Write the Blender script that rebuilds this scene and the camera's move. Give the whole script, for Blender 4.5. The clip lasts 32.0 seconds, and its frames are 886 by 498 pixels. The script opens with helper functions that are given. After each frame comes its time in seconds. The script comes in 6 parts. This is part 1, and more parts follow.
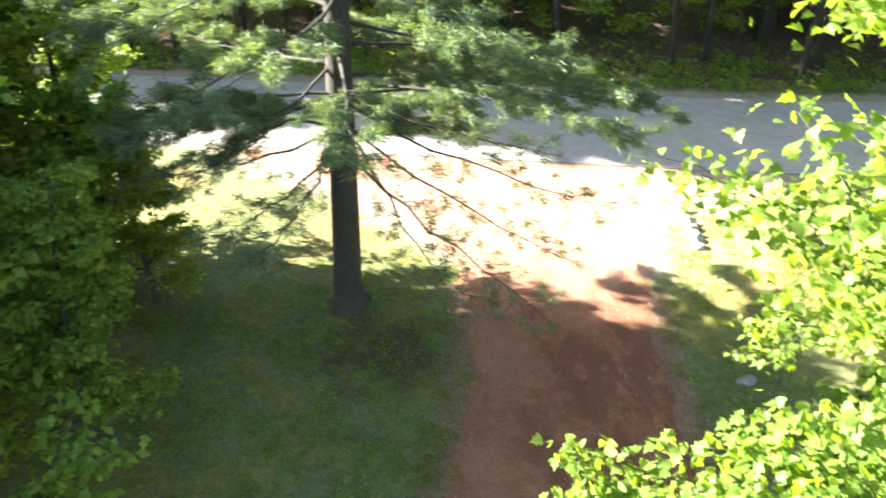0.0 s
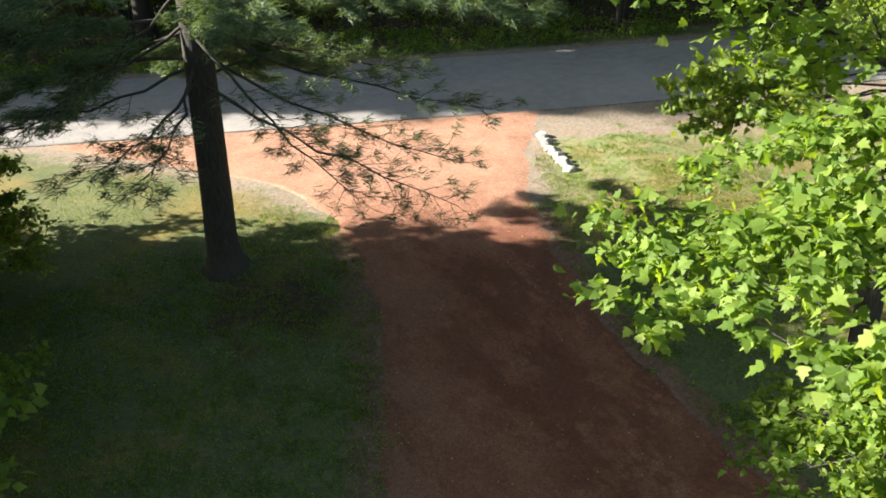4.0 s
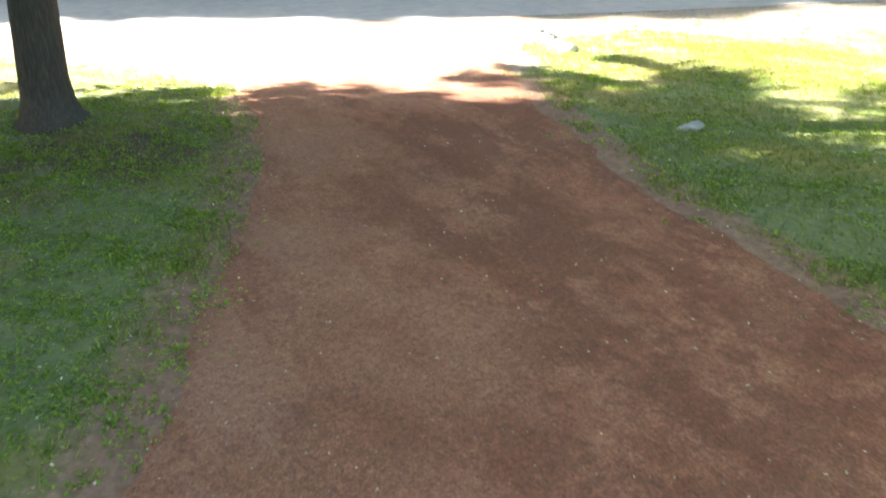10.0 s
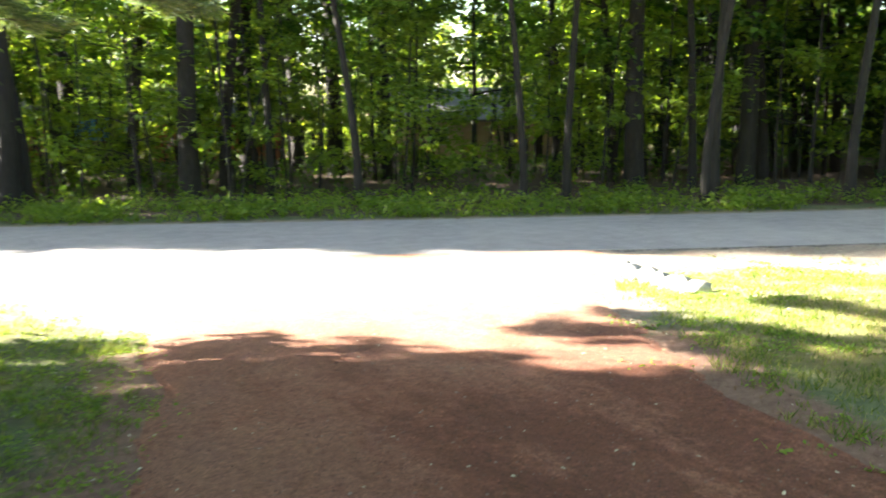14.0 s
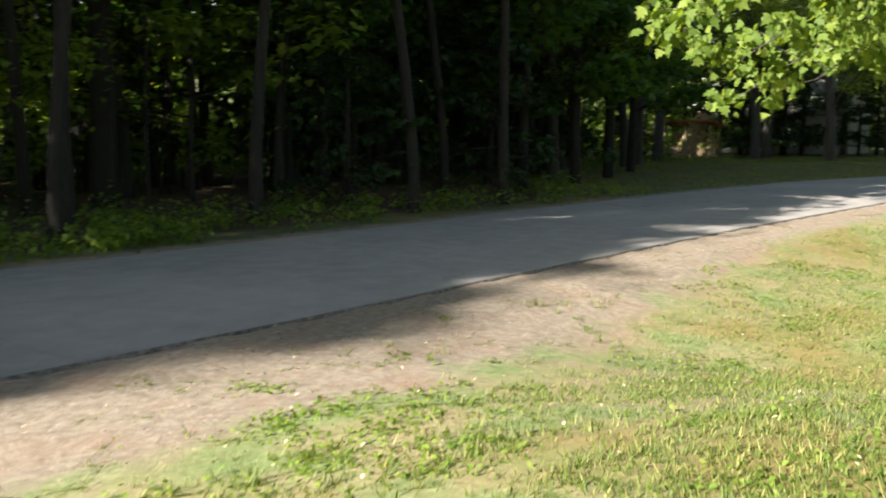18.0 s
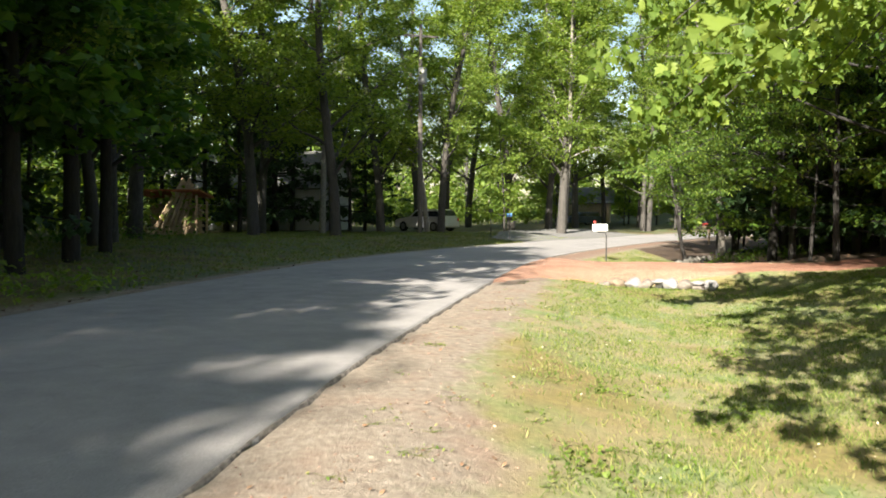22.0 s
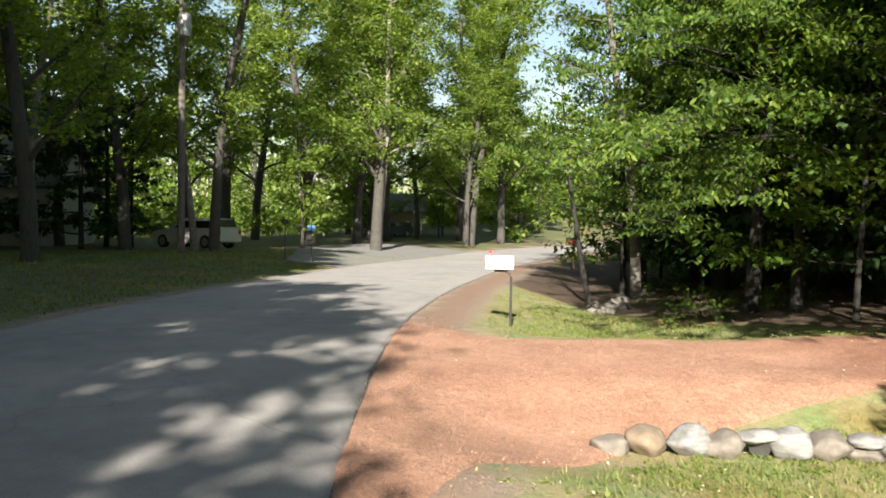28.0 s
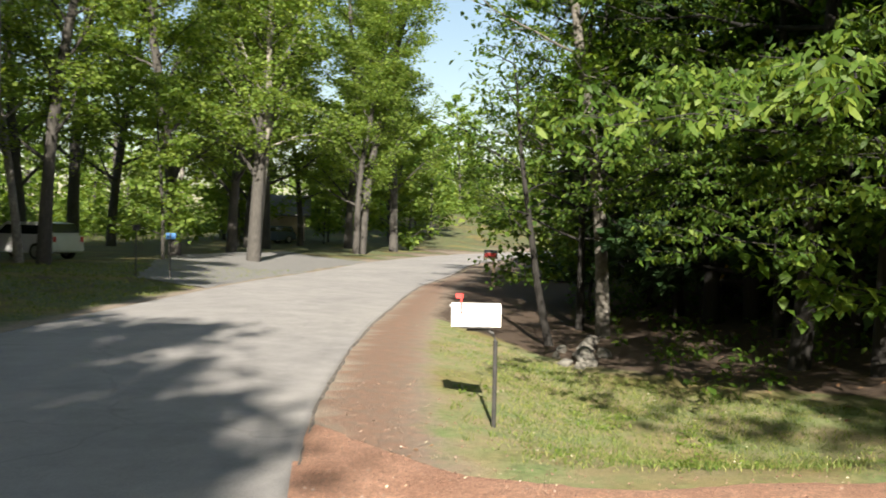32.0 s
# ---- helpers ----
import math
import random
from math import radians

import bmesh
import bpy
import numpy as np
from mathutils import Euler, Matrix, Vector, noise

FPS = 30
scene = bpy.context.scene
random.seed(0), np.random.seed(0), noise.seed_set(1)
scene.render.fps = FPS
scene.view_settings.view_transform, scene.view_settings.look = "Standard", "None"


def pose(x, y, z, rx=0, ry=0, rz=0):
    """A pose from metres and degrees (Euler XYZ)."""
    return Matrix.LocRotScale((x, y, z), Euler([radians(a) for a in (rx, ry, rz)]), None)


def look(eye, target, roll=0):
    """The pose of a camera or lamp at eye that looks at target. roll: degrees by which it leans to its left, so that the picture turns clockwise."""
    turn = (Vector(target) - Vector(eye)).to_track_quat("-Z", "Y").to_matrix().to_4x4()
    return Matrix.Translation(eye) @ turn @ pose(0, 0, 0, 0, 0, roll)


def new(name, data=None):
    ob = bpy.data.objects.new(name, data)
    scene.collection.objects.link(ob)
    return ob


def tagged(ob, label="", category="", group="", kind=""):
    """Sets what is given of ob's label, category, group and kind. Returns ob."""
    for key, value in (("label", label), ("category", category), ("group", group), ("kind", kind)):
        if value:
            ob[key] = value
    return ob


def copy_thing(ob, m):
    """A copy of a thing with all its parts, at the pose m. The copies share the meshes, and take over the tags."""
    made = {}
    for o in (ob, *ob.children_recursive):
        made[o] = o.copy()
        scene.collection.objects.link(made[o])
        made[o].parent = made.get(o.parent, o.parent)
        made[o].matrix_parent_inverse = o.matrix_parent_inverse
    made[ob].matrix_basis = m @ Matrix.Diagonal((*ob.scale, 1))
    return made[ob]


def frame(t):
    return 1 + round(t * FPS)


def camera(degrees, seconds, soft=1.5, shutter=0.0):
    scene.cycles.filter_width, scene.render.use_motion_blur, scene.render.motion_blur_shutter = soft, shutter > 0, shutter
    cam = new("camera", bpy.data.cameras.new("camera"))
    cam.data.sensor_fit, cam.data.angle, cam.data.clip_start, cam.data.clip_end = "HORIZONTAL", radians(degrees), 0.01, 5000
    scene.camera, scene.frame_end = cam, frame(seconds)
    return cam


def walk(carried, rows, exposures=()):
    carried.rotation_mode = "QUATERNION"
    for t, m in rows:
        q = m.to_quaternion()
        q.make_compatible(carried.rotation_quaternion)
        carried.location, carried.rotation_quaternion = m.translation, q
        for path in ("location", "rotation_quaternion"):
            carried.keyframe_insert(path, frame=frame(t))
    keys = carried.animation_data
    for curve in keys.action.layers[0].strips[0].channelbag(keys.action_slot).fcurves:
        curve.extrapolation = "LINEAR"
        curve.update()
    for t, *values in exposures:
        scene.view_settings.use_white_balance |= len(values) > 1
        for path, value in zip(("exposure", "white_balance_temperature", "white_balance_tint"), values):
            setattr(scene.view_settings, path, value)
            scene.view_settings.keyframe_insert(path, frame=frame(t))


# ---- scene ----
# path begins
cam = camera(53.40, 32.0, soft=1.7, shutter=0.3)
PATH = [
    (0, (-10.435, -17.308, 14.819), (-10.018, -15.702, 13.702), -1.9),
    (0.5, (-10.559, -17.219, 14.463), (-9.906, -15.718, 13.315), -1.5),
    (1, (-10.594, -17.053, 13.871), (-9.889, -15.578, 12.719), -1.5),
    (1.5, (-10.802, -16.793, 13.214), (-10.09, -15.331, 12.05), -0.7),
    (2, (-10.848, -16.794, 12.67), (-10.116, -15.34, 11.507), -0.9),
    (2.5, (-10.94, -16.938, 12.272), (-10.192, -15.48, 11.126), -2.1),
    (4.5, (-12.737, -16.858, 11.289), (-11.796, -15.398, 10.297), -1.5),
    (5, (-12.673, -16.758, 10.472), (-11.449, -15.53, 9.474), -1.2),
    (5.5, (-12.646, -16.652, 9.663), (-11.252, -15.625, 8.663), -1.1),
    (6, (-12.634, -16.615, 8.914), (-11.225, -15.607, 7.914), -1.1),
    (6.5, (-12.629, -16.642, 8.165), (-11.256, -15.583, 7.168), -1.4),
    (7, (-12.632, -16.643, 7.387), (-11.242, -15.606, 6.39), -1.4),
    (7.5, (-12.6, -16.695, 6.631), (-11.242, -15.617, 5.635), -1.3),
    (8, (-12.299, -16.563, 6.217), (-10.999, -15.42, 5.213), -1.4),
    (8.5, (-11.521, -16.098, 5.993), (-10.383, -14.793, 4.992), -1.7),
    (9, (-10.661, -15.336, 5.703), (-9.738, -13.87, 4.702), -2.1),
    (9.5, (-9.958, -14.46, 5.084), (-9.089, -12.962, 4.083), -1.8),
    (10, (-9.358, -13.654, 4.443), (-8.483, -12.07, 3.592), -1.3),
    (10.5, (-8.914, -12.992, 3.8), (-8.082, -11.287, 3.166), -1.0),
    (11, (-8.764, -12.696, 3.107), (-7.976, -10.905, 2.693), -1.0),
    (11.5, (-8.704, -12.596, 2.588), (-7.903, -10.8, 2.225), -1.0),
    (12, (-8.51, -12.074, 2.466), (-7.709, -10.277, 2.105), -1.1),
    (12.5, (-8.074, -10.999, 2.457), (-7.28, -9.199, 2.098), -1.0),
    (13, (-7.554, -9.705, 2.485), (-6.763, -7.902, 2.132), -1.1),
    (13.5, (-6.994, -8.386, 2.541), (-6.208, -6.57, 2.254), -1.2),
    (14, (-6.528, -7.176, 2.542), (-5.571, -5.444, 2.253), -0.6),
    (14.5, (-5.962, -6.042, 2.418), (-4.76, -4.469, 2.138), -0.1),
    (15, (-5.562, -5.201, 2.314), (-4.161, -3.801, 2.036), -0.1),
    (15.5, (-5.156, -4.469, 2.069), (-3.585, -3.262, 1.797), 0.2),
    (17.5, (-1.498, -0.746, 2.089), (0.288, 0.103, 1.793), 1.7),
    (18, (-0.272, 0.012, 2.031), (1.613, 0.628, 1.771), 0.2),
    (18.5, (1.004, 0.721, 2.02), (2.957, 1.07, 1.765), 0.4),
    (19, (2.236, 1.267, 1.945), (4.199, 1.556, 1.694), 0.3),
    (19.5, (3.517, 1.695, 1.835), (5.501, 1.647, 1.589), 0.3),
    (20, (4.906, 1.949, 1.697), (6.874, 1.685, 1.456), 0.3),
    (20.5, (6.238, 2.03, 1.63), (8.193, 1.668, 1.42), 0.4),
    (21, (7.54, 1.978, 1.582), (9.492, 1.572, 1.416), 0.4),
    (21.5, (8.835, 1.836, 1.565), (10.778, 1.377, 1.443), 0.3),
    (22, (10.264, 1.569, 1.534), (12.188, 1.026, 1.462), 0.3),
    (22.5, (11.531, 1.247, 1.644), (13.439, 0.652, 1.571), 0.1),
    (23, (12.772, 0.869, 1.718), (14.643, 0.166, 1.644), 0.2),
    (23.5, (13.932, 0.489, 1.787), (15.799, -0.225, 1.711), 0.3),
    (24, (14.838, 0.252, 1.699), (16.699, -0.475, 1.623), 0.2),
    (24.5, (15.779, -0.028, 1.705), (17.634, -0.771, 1.627), 0.1),
    (25, (16.997, -0.471, 1.73), (18.806, -1.321, 1.656), 0.4),
    (25.5, (18.14, -0.832, 1.776), (19.946, -1.69, 1.704), 0.4),
    (27.5, (23.421, -2.784, 1.794), (25.198, -3.7, 1.743), 0.7),
    (28, (24.416, -3.133, 1.852), (26.161, -4.109, 1.8), 0.8),
    (28.5, (25.416, -3.505, 1.957), (27.159, -4.486, 1.902), 0.9),
    (29, (26.357, -3.907, 2.049), (28.071, -4.936, 1.993), 1.0),
    (29.5, (27.188, -4.273, 2.094), (28.892, -5.318, 2.038), 1.1),
    (30, (27.949, -4.616, 2.108), (29.647, -5.672, 2.052), 1.1),
    (30.5, (28.689, -4.946, 2.11), (30.367, -6.034, 2.056), 1.2),
    (31, (29.394, -5.286, 2.095), (31.057, -6.395, 2.045), 1.3),
    (31.5, (30.07, -5.657, 2.049), (31.735, -6.764, 2.005), 1.3),
    (32, (30.773, -6.073, 2.049), (32.37, -7.276, 2.01), 1.3),
]
# path ends
walk(cam, [(t, look(eye, target, roll)) for t, eye, target, roll in PATH],
     exposures=[(0.0, 3.75), (1.0, 2.5), (2.0, 1.98), (4.5, 2.15), (6.0, 2.35), (7.0, 2.6), (8.0, 3.2), (9.0, 3.9), (10.5, 4.1), (13.0, 4.05), (14.0, 3.8), (15.0, 2.95), (17.5, 2.1),
                (19.0, 2.0), (21.0, 2.05), (23.0, 2.1), (25.5, 1.95), (28.0, 1.75), (32.0, 1.6)])

# ---- light ----
SUN = Vector((-0.735, 0.522, 0.438)).normalized()
world = bpy.data.worlds.new("sky")
scene.world = world
world.use_nodes = True
wn = world.node_tree
sky = wn.nodes.new("ShaderNodeTexSky")
sky.sky_type, sky.sun_disc = "NISHITA", False
sky.sun_elevation, sky.sun_rotation = math.asin(SUN.z), math.atan2(SUN.x, SUN.y)
sky.air_density, sky.dust_density, sky.ozone_density = 1.2, 1.2, 0.2
bg = wn.nodes["Background"]
bg.inputs["Strength"].default_value = 0.05
wn.links.new(sky.outputs[0], bg.inputs["Color"])
sun = new("sun", bpy.data.lights.new("sun", "SUN"))
sun.data.energy, sun.data.angle, sun.data.color = 5.0, radians(0.55), (1.0, 0.92, 0.79)
sun.matrix_world = look((0, 0, 60), Vector((0, 0, 60)) - SUN)

# ---- materials ----


def material(name, rough=0.9, metal=0.0):
    m = bpy.data.materials.new(name)
    m.use_nodes = True
    b = m.node_tree.nodes["Principled BSDF"]
    b.inputs["Roughness"].default_value, b.inputs["Metallic"].default_value = rough, metal
    return m, m.node_tree, b


def noise_node(nt, scale, detail=4.0, rough=0.6, vec=None, stretch=None):
    n = nt.nodes.new("ShaderNodeTexNoise")
    n.inputs["Scale"].default_value, n.inputs["Detail"].default_value, n.inputs["Roughness"].default_value = scale, detail, rough
    if vec is not None:
        if stretch:
            mp = nt.nodes.new("ShaderNodeMapping")
            mp.inputs["Scale"].default_value = stretch
            nt.links.new(vec, mp.inputs[0])
            vec = mp.outputs[0]
        nt.links.new(vec, n.inputs["Vector"])
    return n.outputs["Fac"]


def coords(nt, kind="Object"):
    return nt.nodes.new("ShaderNodeTexCoord").outputs[kind]


def ramp(nt, fac, stops):
    r = nt.nodes.new("ShaderNodeValToRGB")
    while len(r.color_ramp.elements) < len(stops):
        r.color_ramp.elements.new(0.5)
    for e, (p, c) in zip(r.color_ramp.elements, stops):
        e.position, e.color = p, (*c, 1.0)
    nt.links.new(fac, r.inputs[0])
    return r.outputs[0]


def mix(nt, fac, a, b, how="MIX"):
    n = nt.nodes.new("ShaderNodeMix")
    n.data_type, n.blend_type = "RGBA", how
    for sock, v in ((n.inputs[0], fac), (n.inputs[6], a), (n.inputs[7], b)):
        if isinstance(v, (int, float)):
            sock.default_value = v
        elif isinstance(v, tuple):
            sock.default_value = (*v, 1.0)
        else:
            nt.links.new(v, sock)
    return n.outputs[2]


def maths(nt, op, a, b=0.0, clamp=False):
    n = nt.nodes.new("ShaderNodeMath")
    n.operation, n.use_clamp = op, clamp
    for sock, v in zip(n.inputs, (a, b)):
        if isinstance(v, (int, float)):
            sock.default_value = v
        else:
            nt.links.new(v, sock)
    return n.outputs[0]


def bump(nt, b, height, strength=0.4, dist=0.02):
    n = nt.nodes.new("ShaderNodeBump")
    n.inputs["Strength"].default_value, n.inputs["Distance"].default_value = strength, dist
    nt.links.new(height, n.inputs["Height"])
    nt.links.new(n.outputs[0], b.inputs["Normal"])


def attr(nt, name):
    n = nt.nodes.new("ShaderNodeAttribute")
    n.attribute_name = name
    return n.outputs["Fac"]


def blend_mask(nt, mask, grain, hard=3.0):
    """A mask whose border is broken up by a grain."""
    v = maths(nt, "ADD", mask, maths(nt, "MULTIPLY", maths(nt, "SUBTRACT", grain, 0.5), 1.3))
    return maths(nt, "ADD", maths(nt, "MULTIPLY", maths(nt, "SUBTRACT", v, 0.5), hard), 0.5, True)


def plain(name, stops, scale=6.0, rough=0.8, metal=0.0, bumps=0.0, stretch=None, bump_scale=None):
    m, nt, b = material(name, rough, metal)
    co = coords(nt)
    f = noise_node(nt, scale, 5.0, 0.65, co, stretch)
    nt.links.new(ramp(nt, f, stops), b.inputs["Base Color"])
    if bumps:
        g = noise_node(nt, bump_scale or scale * 3, 4.0, 0.6, co, stretch)
        bump(nt, b, g, bumps)
    return m


def leaf_material(name, dark, light, glow, trans=0.45, rough=0.55):
    """Leaves let light through; each leaf has its own shade."""
    m, nt, b = material(name, rough)
    rnd = nt.nodes.new("ShaderNodeNewGeometry").outputs["Random Per Island"]
    col = ramp(nt, rnd, [(0.0, dark), (0.6, light), (1.0, glow)])
    nt.links.new(col, b.inputs["Base Color"])
    b.inputs["Specular IOR Level"].default_value = 0.3
    tr = nt.nodes.new("ShaderNodeBsdfTranslucent")
    nt.links.new(mix(nt, 1.0, col, (1.85, 1.75, 0.5), "MULTIPLY"), tr.inputs["Color"])
    ms = nt.nodes.new("ShaderNodeMixShader")
    ms.inputs[0].default_value = trans
    nt.links.new(b.outputs[0], ms.inputs[1])
    nt.links.new(tr.outputs[0], ms.inputs[2])
    nt.links.new(ms.outputs[0], nt.nodes["Material Output"].inputs["Surface"])
    return m


def ground_material():
    m, nt, b = material("lawn_and_forest_floor", 0.95)
    co = coords(nt)
    fine, mid, big = noise_node(nt, 9.0, 6.0, 0.75, co), noise_node(nt, 1.3, 5.0, 0.6, co), noise_node(nt, 0.33, 3.0, 0.55, co)
    speck = noise_node(nt, 45.0, 3.0, 0.8, co)
    grass = ramp(nt, fine, [(0.25, (0.07, 0.1, 0.03)), (0.5, (0.155, 0.205, 0.07)), (0.75, (0.30, 0.32, 0.15))])
    lush = ramp(nt, fine, [(0.25, (0.036, 0.05, 0.018)), (0.5, (0.085, 0.108, 0.036)), (0.8, (0.19, 0.175, 0.085))])
    dry = ramp(nt, speck, [(0.3, (0.17, 0.12, 0.06)), (0.7, (0.42, 0.34, 0.20))])
    moss = ramp(nt, fine, [(0.3, (0.13, 0.094, 0.024)), (0.7, (0.27, 0.208, 0.055))])
    lawn = mix(nt, maths(nt, "MULTIPLY", attr(nt, "dry"), ramp(nt, mid, [(0.36, (0, 0, 0)), (0.6, (0.8, 0.8, 0.8))])), mix(nt, attr(nt, "dry"), lush, grass), dry)
    lawn = mix(nt, ramp(nt, big, [(0.5, (0, 0, 0)), (0.64, (0.75, 0.75, 0.75))]), lawn, moss)
    # leaf litter, its browns darkened to carry the shade under the trees
    litter = ramp(nt, fine, [(0.2, (0.022, 0.014, 0.009)), (0.5, (0.07, 0.044, 0.027)), (0.8, (0.15, 0.10, 0.065))])
    dirt = ramp(nt, fine, [(0.2, (0.12, 0.085, 0.063)), (0.5, (0.242, 0.2, 0.155)), (0.8, (0.405, 0.35, 0.285))])
    red = ramp(nt, speck, [(0.2, (0.20, 0.095, 0.055)), (0.8, (0.36, 0.19, 0.12))])
    col = mix(nt, blend_mask(nt, attr(nt, "litter"), mid), lawn, litter)
    col = mix(nt, blend_mask(nt, attr(nt, "dirt"), mid, 2.2), col, mix(nt, ramp(nt, mid, [(0.5, (0, 0, 0)), (0.7, (0.28, 0.28, 0.28))]), dirt, red))
    rim = ramp(nt, fine, [(0.25, (0.10, 0.05, 0.032)), (0.5, (0.19, 0.105, 0.07)), (0.8, (0.31, 0.20, 0.14))])
    col = mix(nt, blend_mask(nt, attr(nt, "rim"), fine, 2.5), col, rim)
    nt.links.new(col, b.inputs["Base Color"])
    bump(nt, b, maths(nt, "ADD", fine, maths(nt, "MULTIPLY", speck, 0.5)), 0.7, 0.03)
    return m


def driveway_material():
    m, nt, b = material("red_dirt", 0.95)
    co = coords(nt)
    grit, fine, mid = noise_node(nt, 42.0, 4.0, 0.9, co), noise_node(nt, 13.0, 8.0, 0.85, co), noise_node(nt, 0.9, 9.0, 0.75, co)
    big, track = noise_node(nt, 0.4, 4.0, 0.55, co), noise_node(nt, 1.0, 5.0, 0.65, co, (2.2, 0.3, 1.0))
    base = ramp(nt, mid, [(0.30, (0.14, 0.056, 0.032)), (0.44, (0.205, 0.087, 0.052)), (0.54, (0.26, 0.12, 0.074)), (0.64, (0.325, 0.172, 0.114)), (0.76, (0.40, 0.245, 0.175))])
    worn = mix(nt, ramp(nt, track, [(0.48, (0, 0, 0)), (0.66, (0.5, 0.5, 0.5))]), base, ramp(nt, fine, [(0.3, (0.21, 0.105, 0.066)), (0.7, (0.36, 0.225, 0.16))]))
    # pale gravel at the mouth, bleached further in colour for the sun there
    dust = mix(nt, maths(nt, "MULTIPLY", attr(nt, "dust"), 0.85), worn, ramp(nt, mid, [(0.3, (0.34, 0.225, 0.165)), (0.7, (0.56, 0.43, 0.345))]))
    patch = noise_node(nt, 0.75, 9.0, 0.72, co, (1.25, 0.7, 1.0))
    spread = attr(nt, "side")
    bed = mix(nt, maths(nt, "MULTIPLY", ramp(nt, patch, [(0.46, (0.75, 0.75, 0.75)), (0.52, (0, 0, 0))]), ramp(nt, spread, [(0.2, (0.35, 0.35, 0.35)), (0.5, (1, 1, 1))])), dust, (0.155, 0.064, 0.038))
    bed = mix(nt, maths(nt, "MULTIPLY", ramp(nt, patch, [(0.44, (0.25, 0.25, 0.25)), (0.56, (0.75, 0.75, 0.75))]), ramp(nt, spread, [(0.1, (1, 1, 1)), (0.45, (0.1, 0.1, 0.1))])), bed, (0.30, 0.185, 0.135))
    tan = mix(nt, ramp(nt, big, [(0.5, (0, 0, 0)), (0.66, (0.5, 0.5, 0.5))]), bed, (0.31, 0.18, 0.12))
    tan = mix(nt, maths(nt, "MULTIPLY", attr(nt, "dust"), 0.8), tan, dust)
    speckle = ramp(nt, fine, [(0.3, (0.58, 0.56, 0.56)), (0.5, (1.0, 1.0, 1.0)), (0.7, (1.4, 1.4, 1.4))])
    pebbles = ramp(nt, grit, [(0.26, (0.3, 0.3, 0.3)), (0.48, (0.95, 0.95, 0.95)), (0.62, (1.5, 1.47, 1.45)), (0.72, (2.5, 2.45, 2.4))])
    col = mix(nt, 1.0, mix(nt, 1.0, tan, speckle, "MULTIPLY"), pebbles, "MULTIPLY")
    col = mix(nt, 1.0, col, (0.93, 0.738, 0.645), "MULTIPLY")
    nt.links.new(col, b.inputs["Base Color"])
    bump(nt, b, maths(nt, "ADD", grit, maths(nt, "MULTIPLY", fine, 1.5)), 0.8, 0.02)
    return m


def asphalt_material():
    m, nt, b = material("worn_asphalt", 0.85)
    co = coords(nt)
    grit, mid, big = noise_node(nt, 70.0, 3.0, 0.8, co), noise_node(nt, 2.2, 5.0, 0.6, co), noise_node(nt, 0.25, 3.0, 0.5, co)
    base = ramp(nt, mid, [(0.3, (0.218, 0.208, 0.205)), (0.7, (0.308, 0.294, 0.288))])
    base = mix(nt, ramp(nt, big, [(0.4, (0, 0, 0)), (0.7, (0.5, 0.5, 0.5))]), base, (0.366, 0.346, 0.33))
    v = nt.nodes.new("ShaderNodeTexVoronoi")
    v.feature = "DISTANCE_TO_EDGE"
    v.inputs["Scale"].default_value = 0.16
    wob = nt.nodes.new("ShaderNodeVectorMath")
    wob.operation = "ADD"
    tn = nt.nodes.new("ShaderNodeTexNoise")
    tn.inputs["Scale"].default_value = 1.1
    nt.links.new(co, tn.inputs["Vector"])
    nt.links.new(co, wob.inputs[0])
    nt.links.new(tn.outputs["Color"], wob.inputs[1])
    nt.links.new(wob.outputs[0], v.inputs["Vector"])
    crack = ramp(nt, v.outputs["Distance"], [(0.0, (0.8, 0.8, 0.8)), (0.002, (1, 1, 1))])
    g = ramp(nt, grit, [(0.3, (0.72, 0.72, 0.72)), (0.7, (1.25, 1.25, 1.25))])
    nt.links.new(mix(nt, 1.0, mix(nt, 1.0, base, g, "MULTIPLY"), crack, "MULTIPLY"), b.inputs["Base Color"])
    bump(nt, b, grit, 0.35, 0.008)
    return m


def bark_material(name, dark, light, scale=5.0, stretch=(6.0, 6.0, 0.8)):
    m, nt, b = material(name, 0.95)
    co = coords(nt)
    f, big = noise_node(nt, scale, 6.0, 0.7, co, stretch), noise_node(nt, 1.4, 3.0, 0.5, co)
    col = ramp(nt, f, [(0.32, tuple(c * 0.45 for c in dark)), (0.5, dark), (0.72, light)])
    nt.links.new(mix(nt, maths(nt, "MULTIPLY", big, 0.4), col, tuple(c * 1.15 for c in light)), b.inputs["Base Color"])
    bump(nt, b, f, 0.9, 0.04)
    return m


RIM = plain("crumbled_asphalt_edge", [(0.35, (0.06, 0.054, 0.048)), (0.5, (0.15, 0.132, 0.115)), (0.7, (0.29, 0.255, 0.225))], 14, 0.95, 0, 0.8)
GROUND, RED, ASPHALT = ground_material(), driveway_material(), asphalt_material()
BARK_PINE = bark_material("pine_bark", (0.034, 0.031, 0.03), (0.085, 0.078, 0.073))
BARK = bark_material("grey_brown_bark", (0.041, 0.038, 0.034), (0.105, 0.097, 0.087))
BARK_DARK = bark_material("dark_bark", (0.016, 0.0145, 0.013), (0.042, 0.038, 0.034))
BARK_PALE = bark_material("pale_birch_bark", (0.17, 0.155, 0.135), (0.34, 0.315, 0.28), 3.0, (3.0, 3.0, 2.5))
BARK_BEECH = bark_material("smooth_grey_tan_bark", (0.095, 0.086, 0.074), (0.21, 0.195, 0.17), 3.0, (3.0, 3.0, 2.5))
LEAF_MAPLE = leaf_material("maple_leaf", (0.095, 0.168, 0.028), (0.16, 0.252, 0.044), (0.25, 0.335, 0.07), 0.52)
